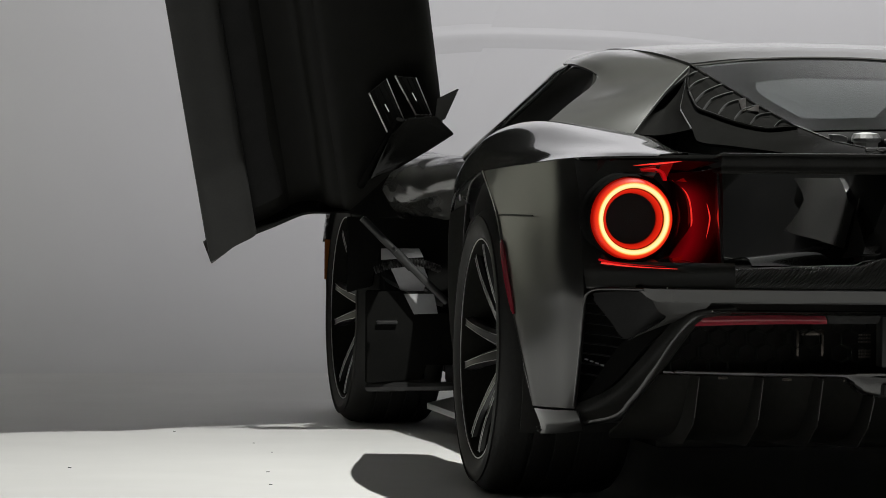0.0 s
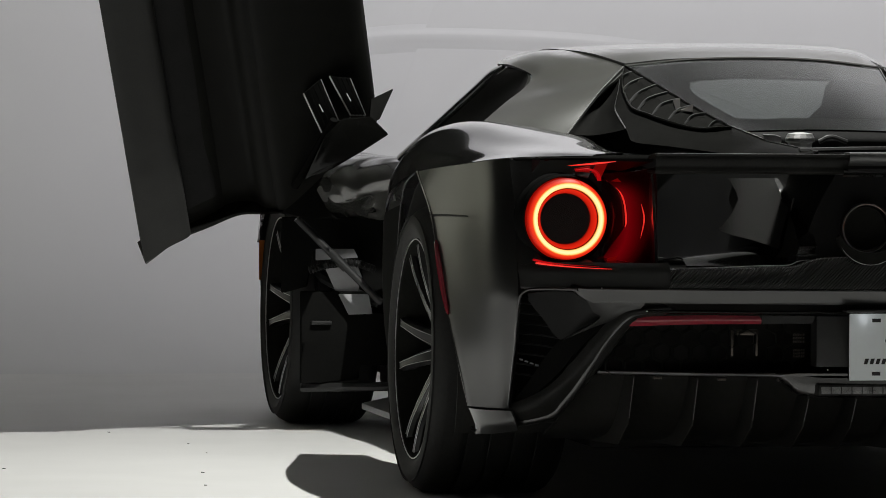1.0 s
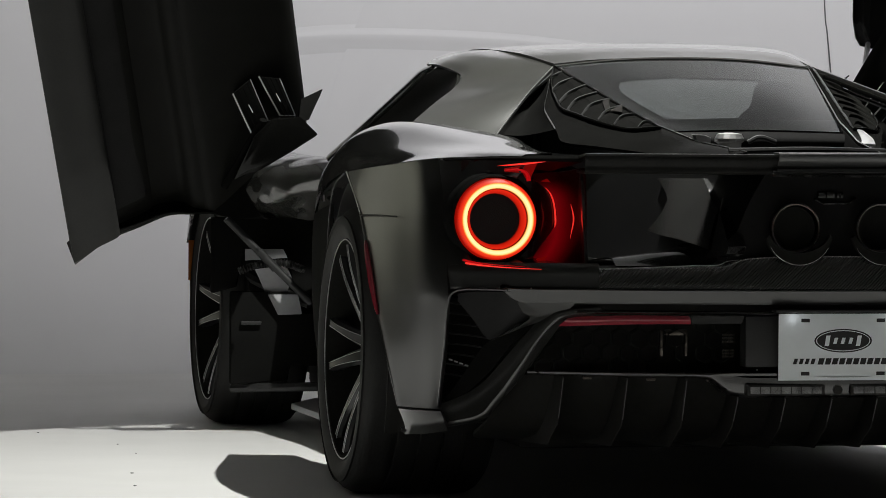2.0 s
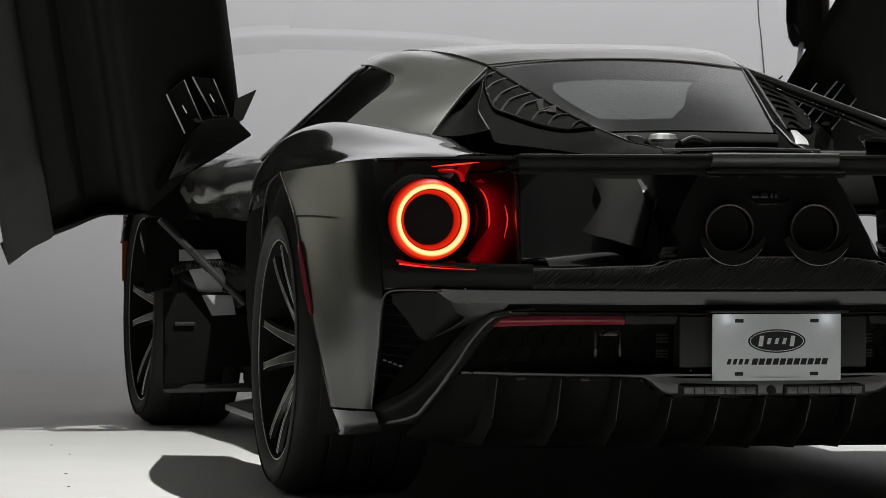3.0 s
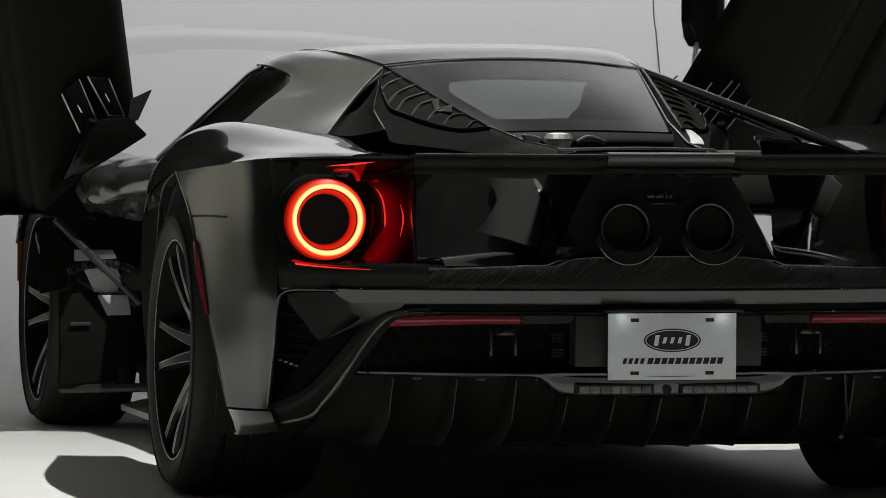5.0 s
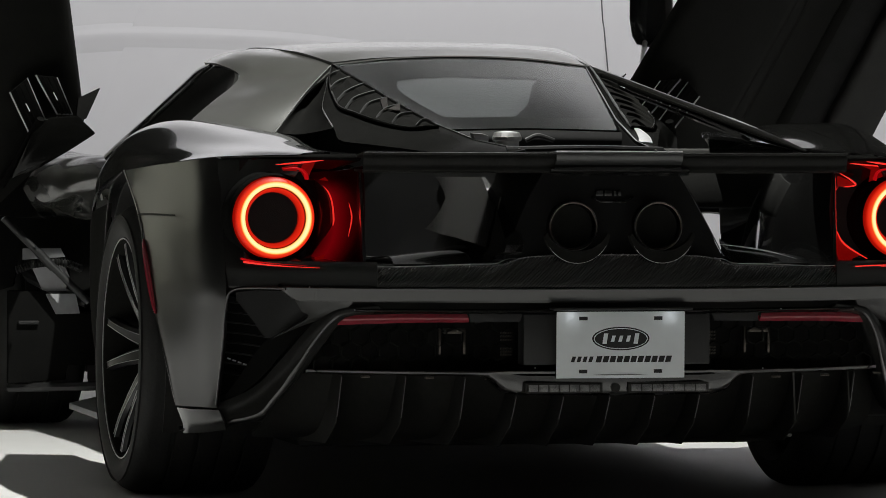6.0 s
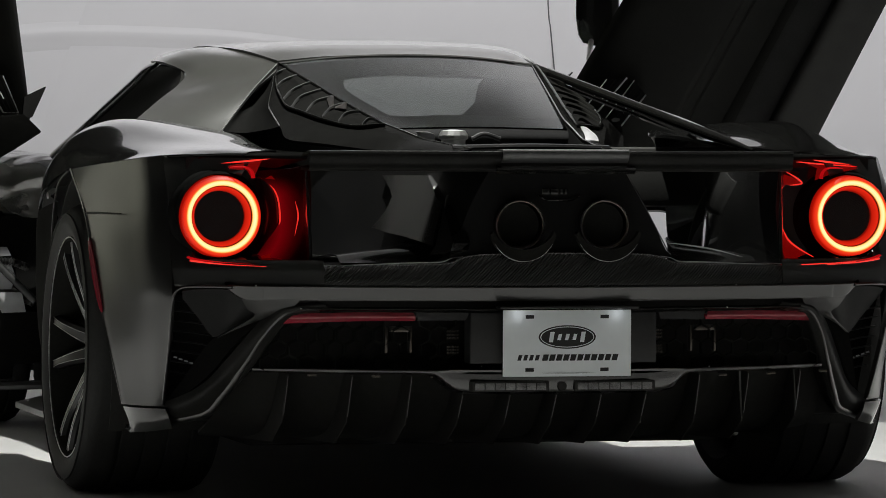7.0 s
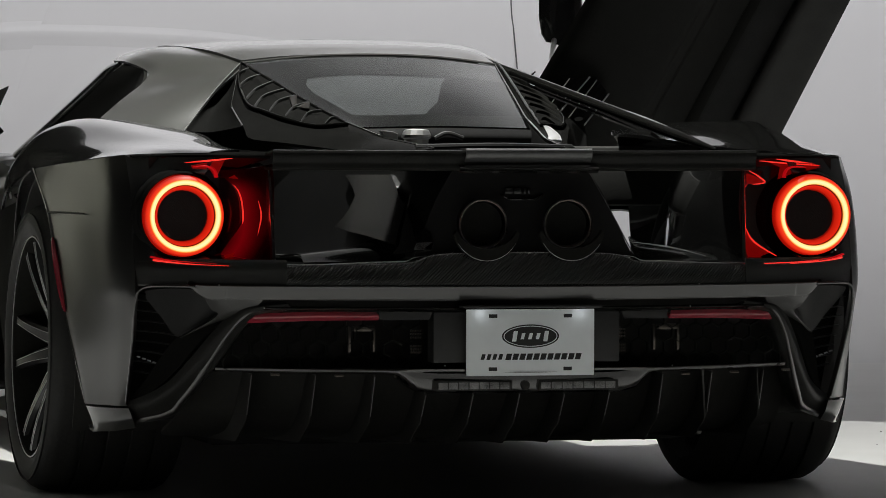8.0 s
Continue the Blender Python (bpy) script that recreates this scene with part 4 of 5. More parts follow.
    wing = sheet([on_tail([(-0.60, 0.505), (-0.66, 0.506), (-0.70, 0.505), (-0.728, 0.503)], -0.004), on_tail([(-0.61, 0.49), (-0.66, 0.487), (-0.69, 0.480), (-0.712, 0.478)], 0.000), on_tail([(-0.618, 0.478), (-0.66, 0.468), (-0.688, 0.460), (-0.697, 0.461)], 0.004), on_tail([(-0.640, 0.465), (-0.687, 0.450), (-0.73, 0.430), (-0.768, 0.409)], 0.010)], 16, 16, 0.006)
    both("outlet_wing", wing, BODY, car)
    rim = [(-0.864, -0.645, 0.25), (-0.868, -0.732, 0.38), (-0.871, -0.772, 0.46), (-0.869, -0.786, 0.50), (-0.862, -0.797, 0.519), (-0.845, -0.811, 0.528), (-0.81, -0.842, 0.530), (-0.75, -0.878, 0.530)]
    both("outlet_rim", tube(rim, 0.0034, 8, 50), BODY, car)
    # side outlet: upper brow, folded inner wall, slatted dark throat
    brow_top = on_tail([(-0.850, 0.518), (-0.80, 0.524), (-0.737, 0.520)], 0.028) + on_tail([(-0.70, 0.500), (-0.68, 0.480)], 0.010)
    brow_low = on_tail([(-0.846, 0.500), (-0.808, 0.456), (-0.771, 0.412), (-0.735, 0.432), (-0.696, 0.458)], 0.034)
    brow = sheet([brow_top, [((a[0] + b[0]) / 2, (a[1] + b[1]) / 2, (a[2] + b[2]) / 2) for a, b in zip(brow_top, brow_low)], brow_low], 14, 24)
    # brow in a darker black than the body, for its dark reflection
    both("outlet_brow", brow, EXHAUST, car)
    fold = sheet([
        on_tail([(-0.66, 0.470), (-0.715, 0.443), (-0.765, 0.412), (-0.79, 0.378), (-0.828, 0.297), (-0.856, 0.250)], 0.035),
        on_tail([(-0.664, 0.469), (-0.715, 0.415), (-0.745, 0.37), (-0.765, 0.335), (-0.80, 0.292), (-0.85, 0.248)], 0.012),
    ], 8, 30)
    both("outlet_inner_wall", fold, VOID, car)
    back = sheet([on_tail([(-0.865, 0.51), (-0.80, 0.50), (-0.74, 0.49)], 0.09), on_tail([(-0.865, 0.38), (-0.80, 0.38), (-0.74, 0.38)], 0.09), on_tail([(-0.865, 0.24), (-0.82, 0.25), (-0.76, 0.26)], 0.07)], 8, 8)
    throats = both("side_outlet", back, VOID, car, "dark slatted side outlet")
    for i in range(8):
        z = 0.495 - 0.024 * i
        w = 0.05 + 0.055 * math.sin(math.pi * min(1, (i + 1) / 9))
        for o, s in zip(throats, both("slat", tube(on_tail([(-0.862, z), (-0.862 + w * 0.5, z - 0.004), (-0.862 + w, z - 0.012)], 0.05), 0.004, 6, 8, flat=0.5), SATIN, car)):
            s.parent = o
    # four bright bars for the light glimpsed through the outlet
    for k in range(4):
        x, z = -0.850 + 0.0125 * k, 0.362 - 0.0045 * k
        both("outlet_clip", prism([(x, -0.70, z - 0.002), (x + 0.008, -0.70, z - 0.004), (x + 0.009, -0.70, z - 0.0005), (x + 0.001, -0.70, z + 0.0015)], (0, 0.004, 0), 0.0004), ALLOY, car, "small bright bar for light glimpsed through the outlet")
    grille = part("grille", sheet([[(x, tail(x) + 0.20, 0.50) for x in (-0.68, -0.35, 0, 0.35, 0.68)], [(x, tail(x) + 0.20, 0.33) for x in (-0.74, -0.35, 0, 0.35, 0.74)]], 4, 12), MATT, car, "black hexagonal grille mesh")
    w = 0.042
    cell = loft([[(r * math.sin(radians(60 * k)), d, r * math.cos(radians(60 * k)) * 0.93) for k in range(6)] for r, d in ((0.0235, 0.0), (0.0214, 0.0), (0.0214, 0.014), (0.0235, 0.014), (0.0235, 0.0))], False)
    first = None
    for sx in (-1, 1):
        for row in range(4):
            for col in range(10):
                cx = sx * (0.255 + (col + 0.5 * (row % 2)) * w)
                cz = 0.452 - row * w * 0.80
                if abs(cx) > 0.62 + (0.452 - cz) * 0.45 or 0.30 < abs(cx) < 0.36:
                    continue
                if first is None:
                    first = o = part("hex_cell", cell, PITCH, grille, smooth=False)
                else:
                    o = new("hex_cell", first.data)
                    o.parent = grille
                o.location = (cx, tail(cx) + 0.085, cz)
    for sx in (-1, 1):
        c = 0.366 * sx
        y = tail(0.366) + 0.09
        part("tow_bracket", merge(block(c - 0.032, c - 0.026, y, y + 0.02, 0.378, 0.438, 0.001), block(c + 0.026, c + 0.032, y, y + 0.02, 0.378, 0.438, 0.001), block(c - 0.018, c + 0.032, y, y + 0.02, 0.426, 0.438, 0.001)), STEEL, car, "bare metal towing bracket")
        part("perforated_cover", merge(*[block(sx * 0.244 + dx * 0.006 - 0.002, sx * 0.244 + dx * 0.006 + 0.002, y - 0.03, y - 0.025, z, z + 0.004, 0.0) for dx in (-2, -1, 0, 1, 2) for z in (0.376, 0.383, 0.39, 0.41, 0.418, 0.426)]), STEEL, car, "perforated metal cover")
        refl = sheet([on_tail([(sx * 0.352, 0.474), (sx * 0.48, 0.474), (sx * 0.612, 0.469)], 0.006), on_tail([(sx * 0.348, 0.465), (sx * 0.48, 0.464), (sx * 0.622, 0.459)], -0.002), on_tail([(sx * 0.347, 0.455), (sx * 0.48, 0.453), (sx * 0.634, 0.446)], 0.004)], 8, 24, 0.012)
        part("reflector", refl, REFLECT, car, "dark red rear reflector strip")
        part("grille_trim", sheet([on_tail([(sx * 0.226, 0.474), (sx * 0.345, 0.474)], 0.008), on_tail([(sx * 0.232, 0.457), (sx * 0.342, 0.455)], 0.006)], 4, 8, 0.01), SATIN, car)
    part("plate_recess", merge(block(-0.222, 0.222, -1.018, -0.96, 0.357, 0.474, 0.004)), SATIN, car)
    plate = part("licence_plate", block(-0.1524, 0.1524, -1.0475, -1.0455, 0.328, 0.4805, 0.0008), PLATE, car, "white plate with black oval and bars")
    part("plate_mount", block(-0.14, 0.14, -1.0452, -1.015, 0.335, 0.475, 0.003), MATT, plate)
    y = -1.0482
    def oval(rx, rz, y, cz):
        return prism([(rx * math.cos(a), y, cz + rz * math.sin(a)) for a in [2 * math.pi * k / 48 for k in range(48)]], (0, 0.0005, 0))
    part("oval", oval(0.068, 0.027, y, 0.4185), INK, plate)
    part("oval_line", loft([[(0.064 * f * math.cos(a), y - 0.0003 - d, 0.4185 + 0.024 * g * math.sin(a)) for a in [2 * math.pi * k / 48 for k in range(48)]] for f, g, d in ((1, 1, 0), (0.97, 0.93, 0), (0.97, 0.93, -0.0002), (1, 1, -0.0002), (1, 1, 0))], False), PLATE, plate)
    for x, w, h in ((-0.044, 0.010, 0.012), (-0.024, 0.008, 0.007), (-0.006, 0.008, 0.007), (0.012, 0.008, 0.007), (0.030, 0.010, 0.012)):
        part("oval_bar", prism([(x, y - 0.0004, 0.4185 - h), (x + w, y - 0.0004, 0.4185 - h), (x + w + 0.004, y - 0.0004, 0.4185 + h), (x + 0.004, y - 0.0004, 0.4185 + h)], (0, 0.0003, 0)), PLATE, plate)
    for x, count, pitch, w, h in ((-0.1185, 4, 0.0138, 0.0085, 0.0064), (-0.0600, 11, 0.01655, 0.0128, 0.0072)):
        for k in range(count):
            x0 = x + k * pitch
            part("text_bar", prism([(x0, y, 0.3715 - h), (x0 + w, y, 0.3715 - h), (x0 + w + 0.004, y, 0.3715 + h), (x0 + 0.004, y, 0.3715 + h)], (0, 0.0005, 0)), INK, plate)
    for x in (-0.089, 0.089):
        for z in (0.465, 0.3435):
            part("screw_slot", block(x - 0.010, x + 0.010, y, y + 0.0012, z - 0.0042, z + 0.0042, 0.0004), INK, plate)
    xs = [-0.69, -0.5, -0.325, -0.29, -0.25, -0.12, 0, 0.12, 0.25, 0.29, 0.325, 0.5, 0.69]
    zb = [0.332, 0.332, 0.332, 0.320, 0.294, 0.291, 0.291, 0.291, 0.294, 0.320, 0.332, 0.332, 0.332]
    bar = sheet([[(x, under(x, 0.34) + 0.06, 0.346) for x in xs], [(x, under(x, 0.34) + 0.004, 0.344) for x in xs], [(x, under(x, 0.34), 0.339) for x in xs], [(x, under(x, 0.34) + 0.008, z) for x, z in zip(xs, zb)], [(x, under(x, 0.34) + 0.06, z - 0.002) for x, z in zip(xs, zb)]], 16, 90)
    d = part("diffuser", bar, PAINT, car, "black rear diffuser with upright fins")
    part("diffuser_floor", sheet([[(x, under(x, 0.33) + 0.09, 0.335) for x in (-0.72, -0.4, 0, 0.4, 0.72)], [(x, under(x, 0.33) + 0.16, 0.22) for x in (-0.74, -0.4, 0, 0.4, 0.74)], [(x, under(x, 0.33) + 0.34, 0.165) for x in (-0.74, -0.4, 0, 0.4, 0.74)], [(x, 0.0, 0.13) for x in (-0.6, -0.4, 0, 0.4, 0.6)]], 20, 24), UNDER, d)
    for x in (-0.613, -0.478, -0.350, -0.237, -0.130, -0.022, 0.086, 0.198, 0.338, 0.474, 0.628):
        top = 0.328 if abs(x) > 0.3 else 0.288
        y0 = under(x, 0.33)
        part("fin", prism([(x, y0 + 0.015, top), (x - 0.010, y0 + 0.03, 0.215), (x - 0.013, y0 + 0.12, 0.165), (x - 0.013, y0 + 0.5, 0.15), (x, y0 + 0.3, top)], (0.0035, 0, 0), 0.0008), UNDER, d)
        # grey bar for the light caught on the fin's front edge
        part("fin_edge", tube([(x + 0.0017, y0 + 0.013, top - 0.004), (x - 0.006, y0 + 0.026, 0.232)], 0.0010, 5), LOUVRE, d)
        if abs(x) > 0.3:
            part("fin_bolt", block(x + 0.05, x + 0.07, y0 + 0.02, y0 + 0.03, 0.322, 0.327, 0.001), STEEL, d)
    for x0, x1 in ((-0.225, -0.043), (0.018, 0.210)):
        r = part("reverse_light", block(x0, x1, -1.052, -1.0, 0.294, 0.318, 0.003), MATT, car, "clear ribbed reversing light bar")
        for k in range(7):
            part("lens", block(x0 + 0.006 + (x1 - x0 - 0.012) * k / 7, x0 + 0.004 + (x1 - x0 - 0.012) * (k + 1) / 7, -1.055, -1.050, 0.298, 0.314, 0.0015), CLEAR, r)
    # bright beads added where the lacquer sparkles
    for x, y, z in ((-0.70, tail(0.70) - 0.006, 0.5345), (0.42, tail(0.42) - 0.006, 0.5345), (0.40, tail(0.40) + 0.004, 0.483), (-0.60, tail(0.60) + 0.004, 0.482), (0.36, under(0.36, 0.34) - 0.001, 0.345), (-0.20, -1.038, 0.352)):
        part("fastener", lathe([(0.0001, -0.0012), (0.0013, -0.0009), (0.0017, 0.0), (0.0017, 0.002)], Matrix.Translation((x, y, z)), 8), GLINT, car, "tiny bright bead for a sparkle")
    part("rear_camera", lathe([(0.001, 0), (0.010, 0.0), (0.011, 0.004), (0.011, 0.03)], Matrix.Translation((-0.011, -1.050, 0.306)), 20), MATT, car)


def tail_lights():
    ramp_ring = bpy.data.materials.new("glowing_ring")
    ramp_ring.use_nodes = True
    n, k = ramp_ring.node_tree.nodes, ramp_ring.node_tree.links
    tc, sep = n.new("ShaderNodeTexCoord"), n.new("ShaderNodeVectorMath")
    k.new(tc.outputs["Object"], sep.inputs[0])
    sep.operation = "MULTIPLY"
    sep.inputs[1].default_value = (1, 0, 1)
    ln = n.new("ShaderNodeVectorMath")
    ln.operation = "LENGTH"
    k.new(sep.outputs[0], ln.inputs[0])
    mr = n.new("ShaderNodeMapRange")
    mr.inputs[1].default_value, mr.inputs[2].default_value = 0.05107, 0.09457
    k.new(ln.outputs["Value"], mr.inputs[0])
    cr = n.new("ShaderNodeValToRGB")
    stops = ((0.0, (0.02, 0.0, 0.0)), (0.15, (0.10, 0.001, 0.0)), (0.20, (0.50, 0.010, 0.003)), (0.36, (0.75, 0.020, 0.006)), (0.400, (0.55, 0.012, 0.004)), (0.415, (0.04, 0.0, 0.0)), (0.435, (0.06, 0.0, 0.0)), (0.452, (1.1, 0.40, 0.07)), (0.48, (1.25, 0.85, 0.33)), (0.60, (1.3, 1.0, 0.5)), (0.68, (1.25, 0.80, 0.26)), (0.715, (1.05, 0.32, 0.05)), (0.755, (0.92, 0.06, 0.014)), (0.86, (0.80, 0.025, 0.008)), (0.94, (0.40, 0.005, 0.001)), (1.0, (0.06, 0.0, 0.0)))
    el = cr.color_ramp.elements
    el[0].position, el[0].color = stops[0][0], (*stops[0][1], 1)
    el[1].position, el[1].color = stops[-1][0], (*stops[-1][1], 1)
    for pos, c in stops[1:-1]:
        e = el.new(pos)
        e.color = (*c, 1)
    k.new(mr.outputs[0], cr.inputs[0])
    b = n["Principled BSDF"]
    b.inputs["Base Color"].default_value = (0.03, 0.002, 0.001, 1)
    b.inputs["IOR"].default_value = 1.2
    k.new(cr.outputs[0], b.inputs["Emission Color"])
    b.inputs["Emission Strength"].default_value = 1.0
    for sx in (-1, 1):
        def p(x, y, z):
            return (sx * x, y, z)
        back = sheet([[p(0.83, -0.735, z), p(0.80, -0.735, z), p(0.72, -0.73, z), p(0.60, -0.71, z)] for z in (0.826, 0.74, 0.65, 0.574)], 10, 24, 0.005)
        lamp = part("tail_light", back, LAMPDARK, car, "round red tail light, lit, in smoked housing")
        part("side_reflector", sheet([[p(0.568, -0.862, 0.81), p(0.60, -0.80, 0.80), p(0.67, -0.715, 0.79)], [p(0.566, -0.865, 0.74), p(0.578, -0.80, 0.74), p(0.612, -0.715, 0.742)], [p(0.566, -0.868, 0.67), p(0.574, -0.80, 0.67), p(0.604, -0.715, 0.675)], [p(0.566, -0.872, 0.578), p(0.60, -0.80, 0.588), p(0.66, -0.715, 0.600)]], 24, 16, 0.004), LAMPGLOW, lamp, "red inner reflector with the ring's light painted as emission")
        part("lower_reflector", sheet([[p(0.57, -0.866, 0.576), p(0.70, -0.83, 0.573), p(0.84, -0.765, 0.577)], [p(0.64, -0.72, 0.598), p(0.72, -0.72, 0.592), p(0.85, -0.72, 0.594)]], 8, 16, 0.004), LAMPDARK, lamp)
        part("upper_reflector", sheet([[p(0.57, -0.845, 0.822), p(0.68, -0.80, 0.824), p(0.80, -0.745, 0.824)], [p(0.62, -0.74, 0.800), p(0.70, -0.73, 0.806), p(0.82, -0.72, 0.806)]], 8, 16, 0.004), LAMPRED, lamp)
        for line, r in (([p(0.668, -0.718, 0.788), p(0.630, -0.718, 0.765), p(0.610, -0.718, 0.735), p(0.603, -0.718, 0.69), p(0.607, -0.718, 0.65), p(0.63, -0.718, 0.62), p(0.668, -0.718, 0.594)], lambda u: 0.0007 + 0.0015 * math.sin(math.pi * u * 0.9)), ([p(0.585, -0.80, 0.725), p(0.578, -0.80, 0.69), p(0.586, -0.80, 0.645)], lambda u: 0.0003 + 0.0015 * math.sin(math.pi * u)), ([p(x, tail_skin(x, 0.585) - 0.004, z) for x, z in ((0.675, 0.5775), (0.72, 0.579), (0.76, 0.581), (0.80, 0.5845), (0.834, 0.589))], lambda u: 0.0008 + 0.0026 * max(0, u - 0.25)), ([p(0.655, -0.845, 0.823), p(0.70, -0.825, 0.818), p(0.76, -0.80, 0.812)], lambda u: 0.0004 + 0.0022 * math.sin(math.pi * u))):
            part("light_guide", tube(line, r, 6, 24), LAMPEDGE, lamp, "thin glowing red light guide")
        if sx > 0:
            for line, r in (([(0.593, -0.80, 0.795), (0.593, -0.80, 0.745), (0.595, -0.80, 0.665), (0.594, -0.80, 0.591), (0.598, -0.80, 0.576)], lambda u: 0.0009 + 0.001 * u), ([(0.597, -0.80, 0.658), (0.611, -0.80, 0.633), (0.635, -0.80, 0.614), (0.674, -0.80, 0.592)], lambda u: 0.0008 + 0.002 * math.sin(math.pi * u)), ([(x, tail_skin(x, 0.585) - 0.004, z) for x, z in ((0.60, 0.579), (0.70, 0.581), (0.76, 0.583))], 0.0014), ([(0.603, -0.80, 0.795), (0.628, -0.80, 0.781), (0.643, -0.80, 0.767), (0.614, -0.80, 0.762)], lambda u: 0.0008 + 0.0018 * math.sin(math.pi * u)), ([(0.608, -0.80, 0.820), (0.699, -0.80, 0.812), (0.781, -0.80, 0.807)], lambda u: 0.0008 + 0.0015 * math.sin(math.pi * u))):
                bold = r if callable(r) else (lambda u: 0.0014)
                part("light_guide", tube(line, lambda u: 0.8 * bold(u) + 0.0004 * math.sin(60 * u) ** 2, 6, 60), LAMPEDGE, lamp, "thin glowing red light guide")
            # panels whose emission paints the ring's red haze
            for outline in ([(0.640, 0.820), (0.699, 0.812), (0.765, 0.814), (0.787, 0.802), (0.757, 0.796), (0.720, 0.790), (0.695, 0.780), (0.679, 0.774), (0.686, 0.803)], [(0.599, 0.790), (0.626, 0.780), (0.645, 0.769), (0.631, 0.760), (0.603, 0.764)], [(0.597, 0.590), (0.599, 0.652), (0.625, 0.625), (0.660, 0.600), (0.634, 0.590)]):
                part("lit_panel", prism([(x, -0.790, z) for x, z in outline], (0, 0.004, 0), 0.0008), LAMPFACET, lamp, "red housing panel with painted glow")
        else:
            # outline of a panel whose emission paints the haze over the ring
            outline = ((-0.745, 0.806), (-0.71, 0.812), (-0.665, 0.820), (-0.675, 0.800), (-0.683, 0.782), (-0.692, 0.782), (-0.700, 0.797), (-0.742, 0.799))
            part("lit_panel", prism([(x, -0.808, z) for x, z in outline], (0, 0.004, 0), 0.0008), LAMPFACET, lamp, "red housing panel with painted glow")
        # painted glow of the ring: wedges above and below, facets in the housing's corners
        part("lit_wedge", tube([p(0.742, -0.812, 0.803), p(0.712, -0.812, 0.804), p(0.696, -0.812, 0.799), p(0.689, -0.812, 0.789), p(0.687, -0.812, 0.778)], lambda u: 0.0012 + 0.0042 * u, 8, 24), LAMPWEDGE, lamp, "red wedge over the ring with painted glow")
        part("lit_wedge", tube([p(x, tail_skin(x, 0.59) - 0.001, z) for x, z in ((0.838, 0.596), (0.81, 0.590), (0.77, 0.586), (0.70, 0.582))], lambda u: 0.0058 * (1 - u) + 0.0008, 8, 24, flat=0.4), LAMPWEDGE, lamp, "painted red reflection under the ring")
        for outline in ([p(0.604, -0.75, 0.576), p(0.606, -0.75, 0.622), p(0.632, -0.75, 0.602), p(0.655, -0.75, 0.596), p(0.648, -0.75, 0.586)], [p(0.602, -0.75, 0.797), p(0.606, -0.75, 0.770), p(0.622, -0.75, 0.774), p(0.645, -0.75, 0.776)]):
            part("lit_facet", prism(outline, (0, 0.004, 0), 0.0008), LAMPFACET, lamp, "dim red facet with painted glow")
        c = Matrix.Translation((0.757 if sx > 0 else -0.763, -0.805, 0.690))
        ring = part("light_ring", lathe([(0.0582, 0.008), (0.05977, 0.003), (0.06325, -0.006), (0.06803, -0.017), (0.06977, -0.018), (0.07064, -0.024), (0.07369, -0.028), (0.07804, -0.029), (0.08326, -0.029), (0.08804, -0.024), (0.09196, -0.014), (0.09326, 0.0), (0.09326, 0.05), (0.0582, 0.05)], None, 72, True), ramp_ring, lamp, "bright orange-red glowing ring")
        ring.matrix_basis = c @ Matrix.Scale(1.03 if sx > 0 else 1.01, 4)
        part("ring_bezel", lathe([(0.0966, 0.002), (0.0982, -0.003), (0.1035, 0.006), (0.1035, 0.09), (0.0966, 0.09)], c, 64, True), SHOULDER, lamp)
        part("lamp_collar", lathe([(0.1035, 0.022), (0.107, 0.026), (0.110, 0.042), (0.110, 0.075), (0.1035, 0.08)], c, 64, True), VOID, lamp, "black collar")
        part("inner_cup", lathe([(0.0580, 0.010), (0.055, 0.045), (0.046, 0.065), (0.040, 0.072), (0.001, 0.074)], c, 48), LAMPCUP, lamp)
        plate = []
        for k in range(33):
            w = radians(62 + 236 * k / 32)
            cx, cz = math.cos(w), math.sin(w)
            far = min(0.108 / max(0.01, -cx) if cx < 0 else 9, 0.135 / max(0.01, cz) if cz > 0 else 0.104 / max(0.01, -cz))
            ring_pts = []
            for u, back in ((0.0, 1.0), (0.12, 0.75), (0.45, 0.3), (0.8, 0.04), (1.0, 0.0)):
                r0 = 0.1035 + (far - 0.1035) * u
                x, z = 0.763 - r0 * cx, 0.690 + r0 * cz
                y = tail_skin(x, z)
                ring_pts.append(p(x, y + (max(-0.80, y) - y) * back, z))
            plate.append(ring_pts)
        part("lamp_surround", sheet(plate, 66, 12, 0.004), QUARTER, lamp, "smoked black lamp surround")
        surround = sheet([[p(0.865, -0.665, 0.830), p(0.74, -0.755, 0.836), p(0.57, -0.845, 0.838)], [p(0.862, -0.70, 0.826), p(0.74, -0.785, 0.831), p(0.57, -0.858, 0.829)], [p(0.862, -0.70, 0.823), p(0.74, -0.775, 0.825), p(0.57, -0.85, 0.822)]], 8, 16, 0.004)
        part("lamp_brow", surround, SHOULDER, car)


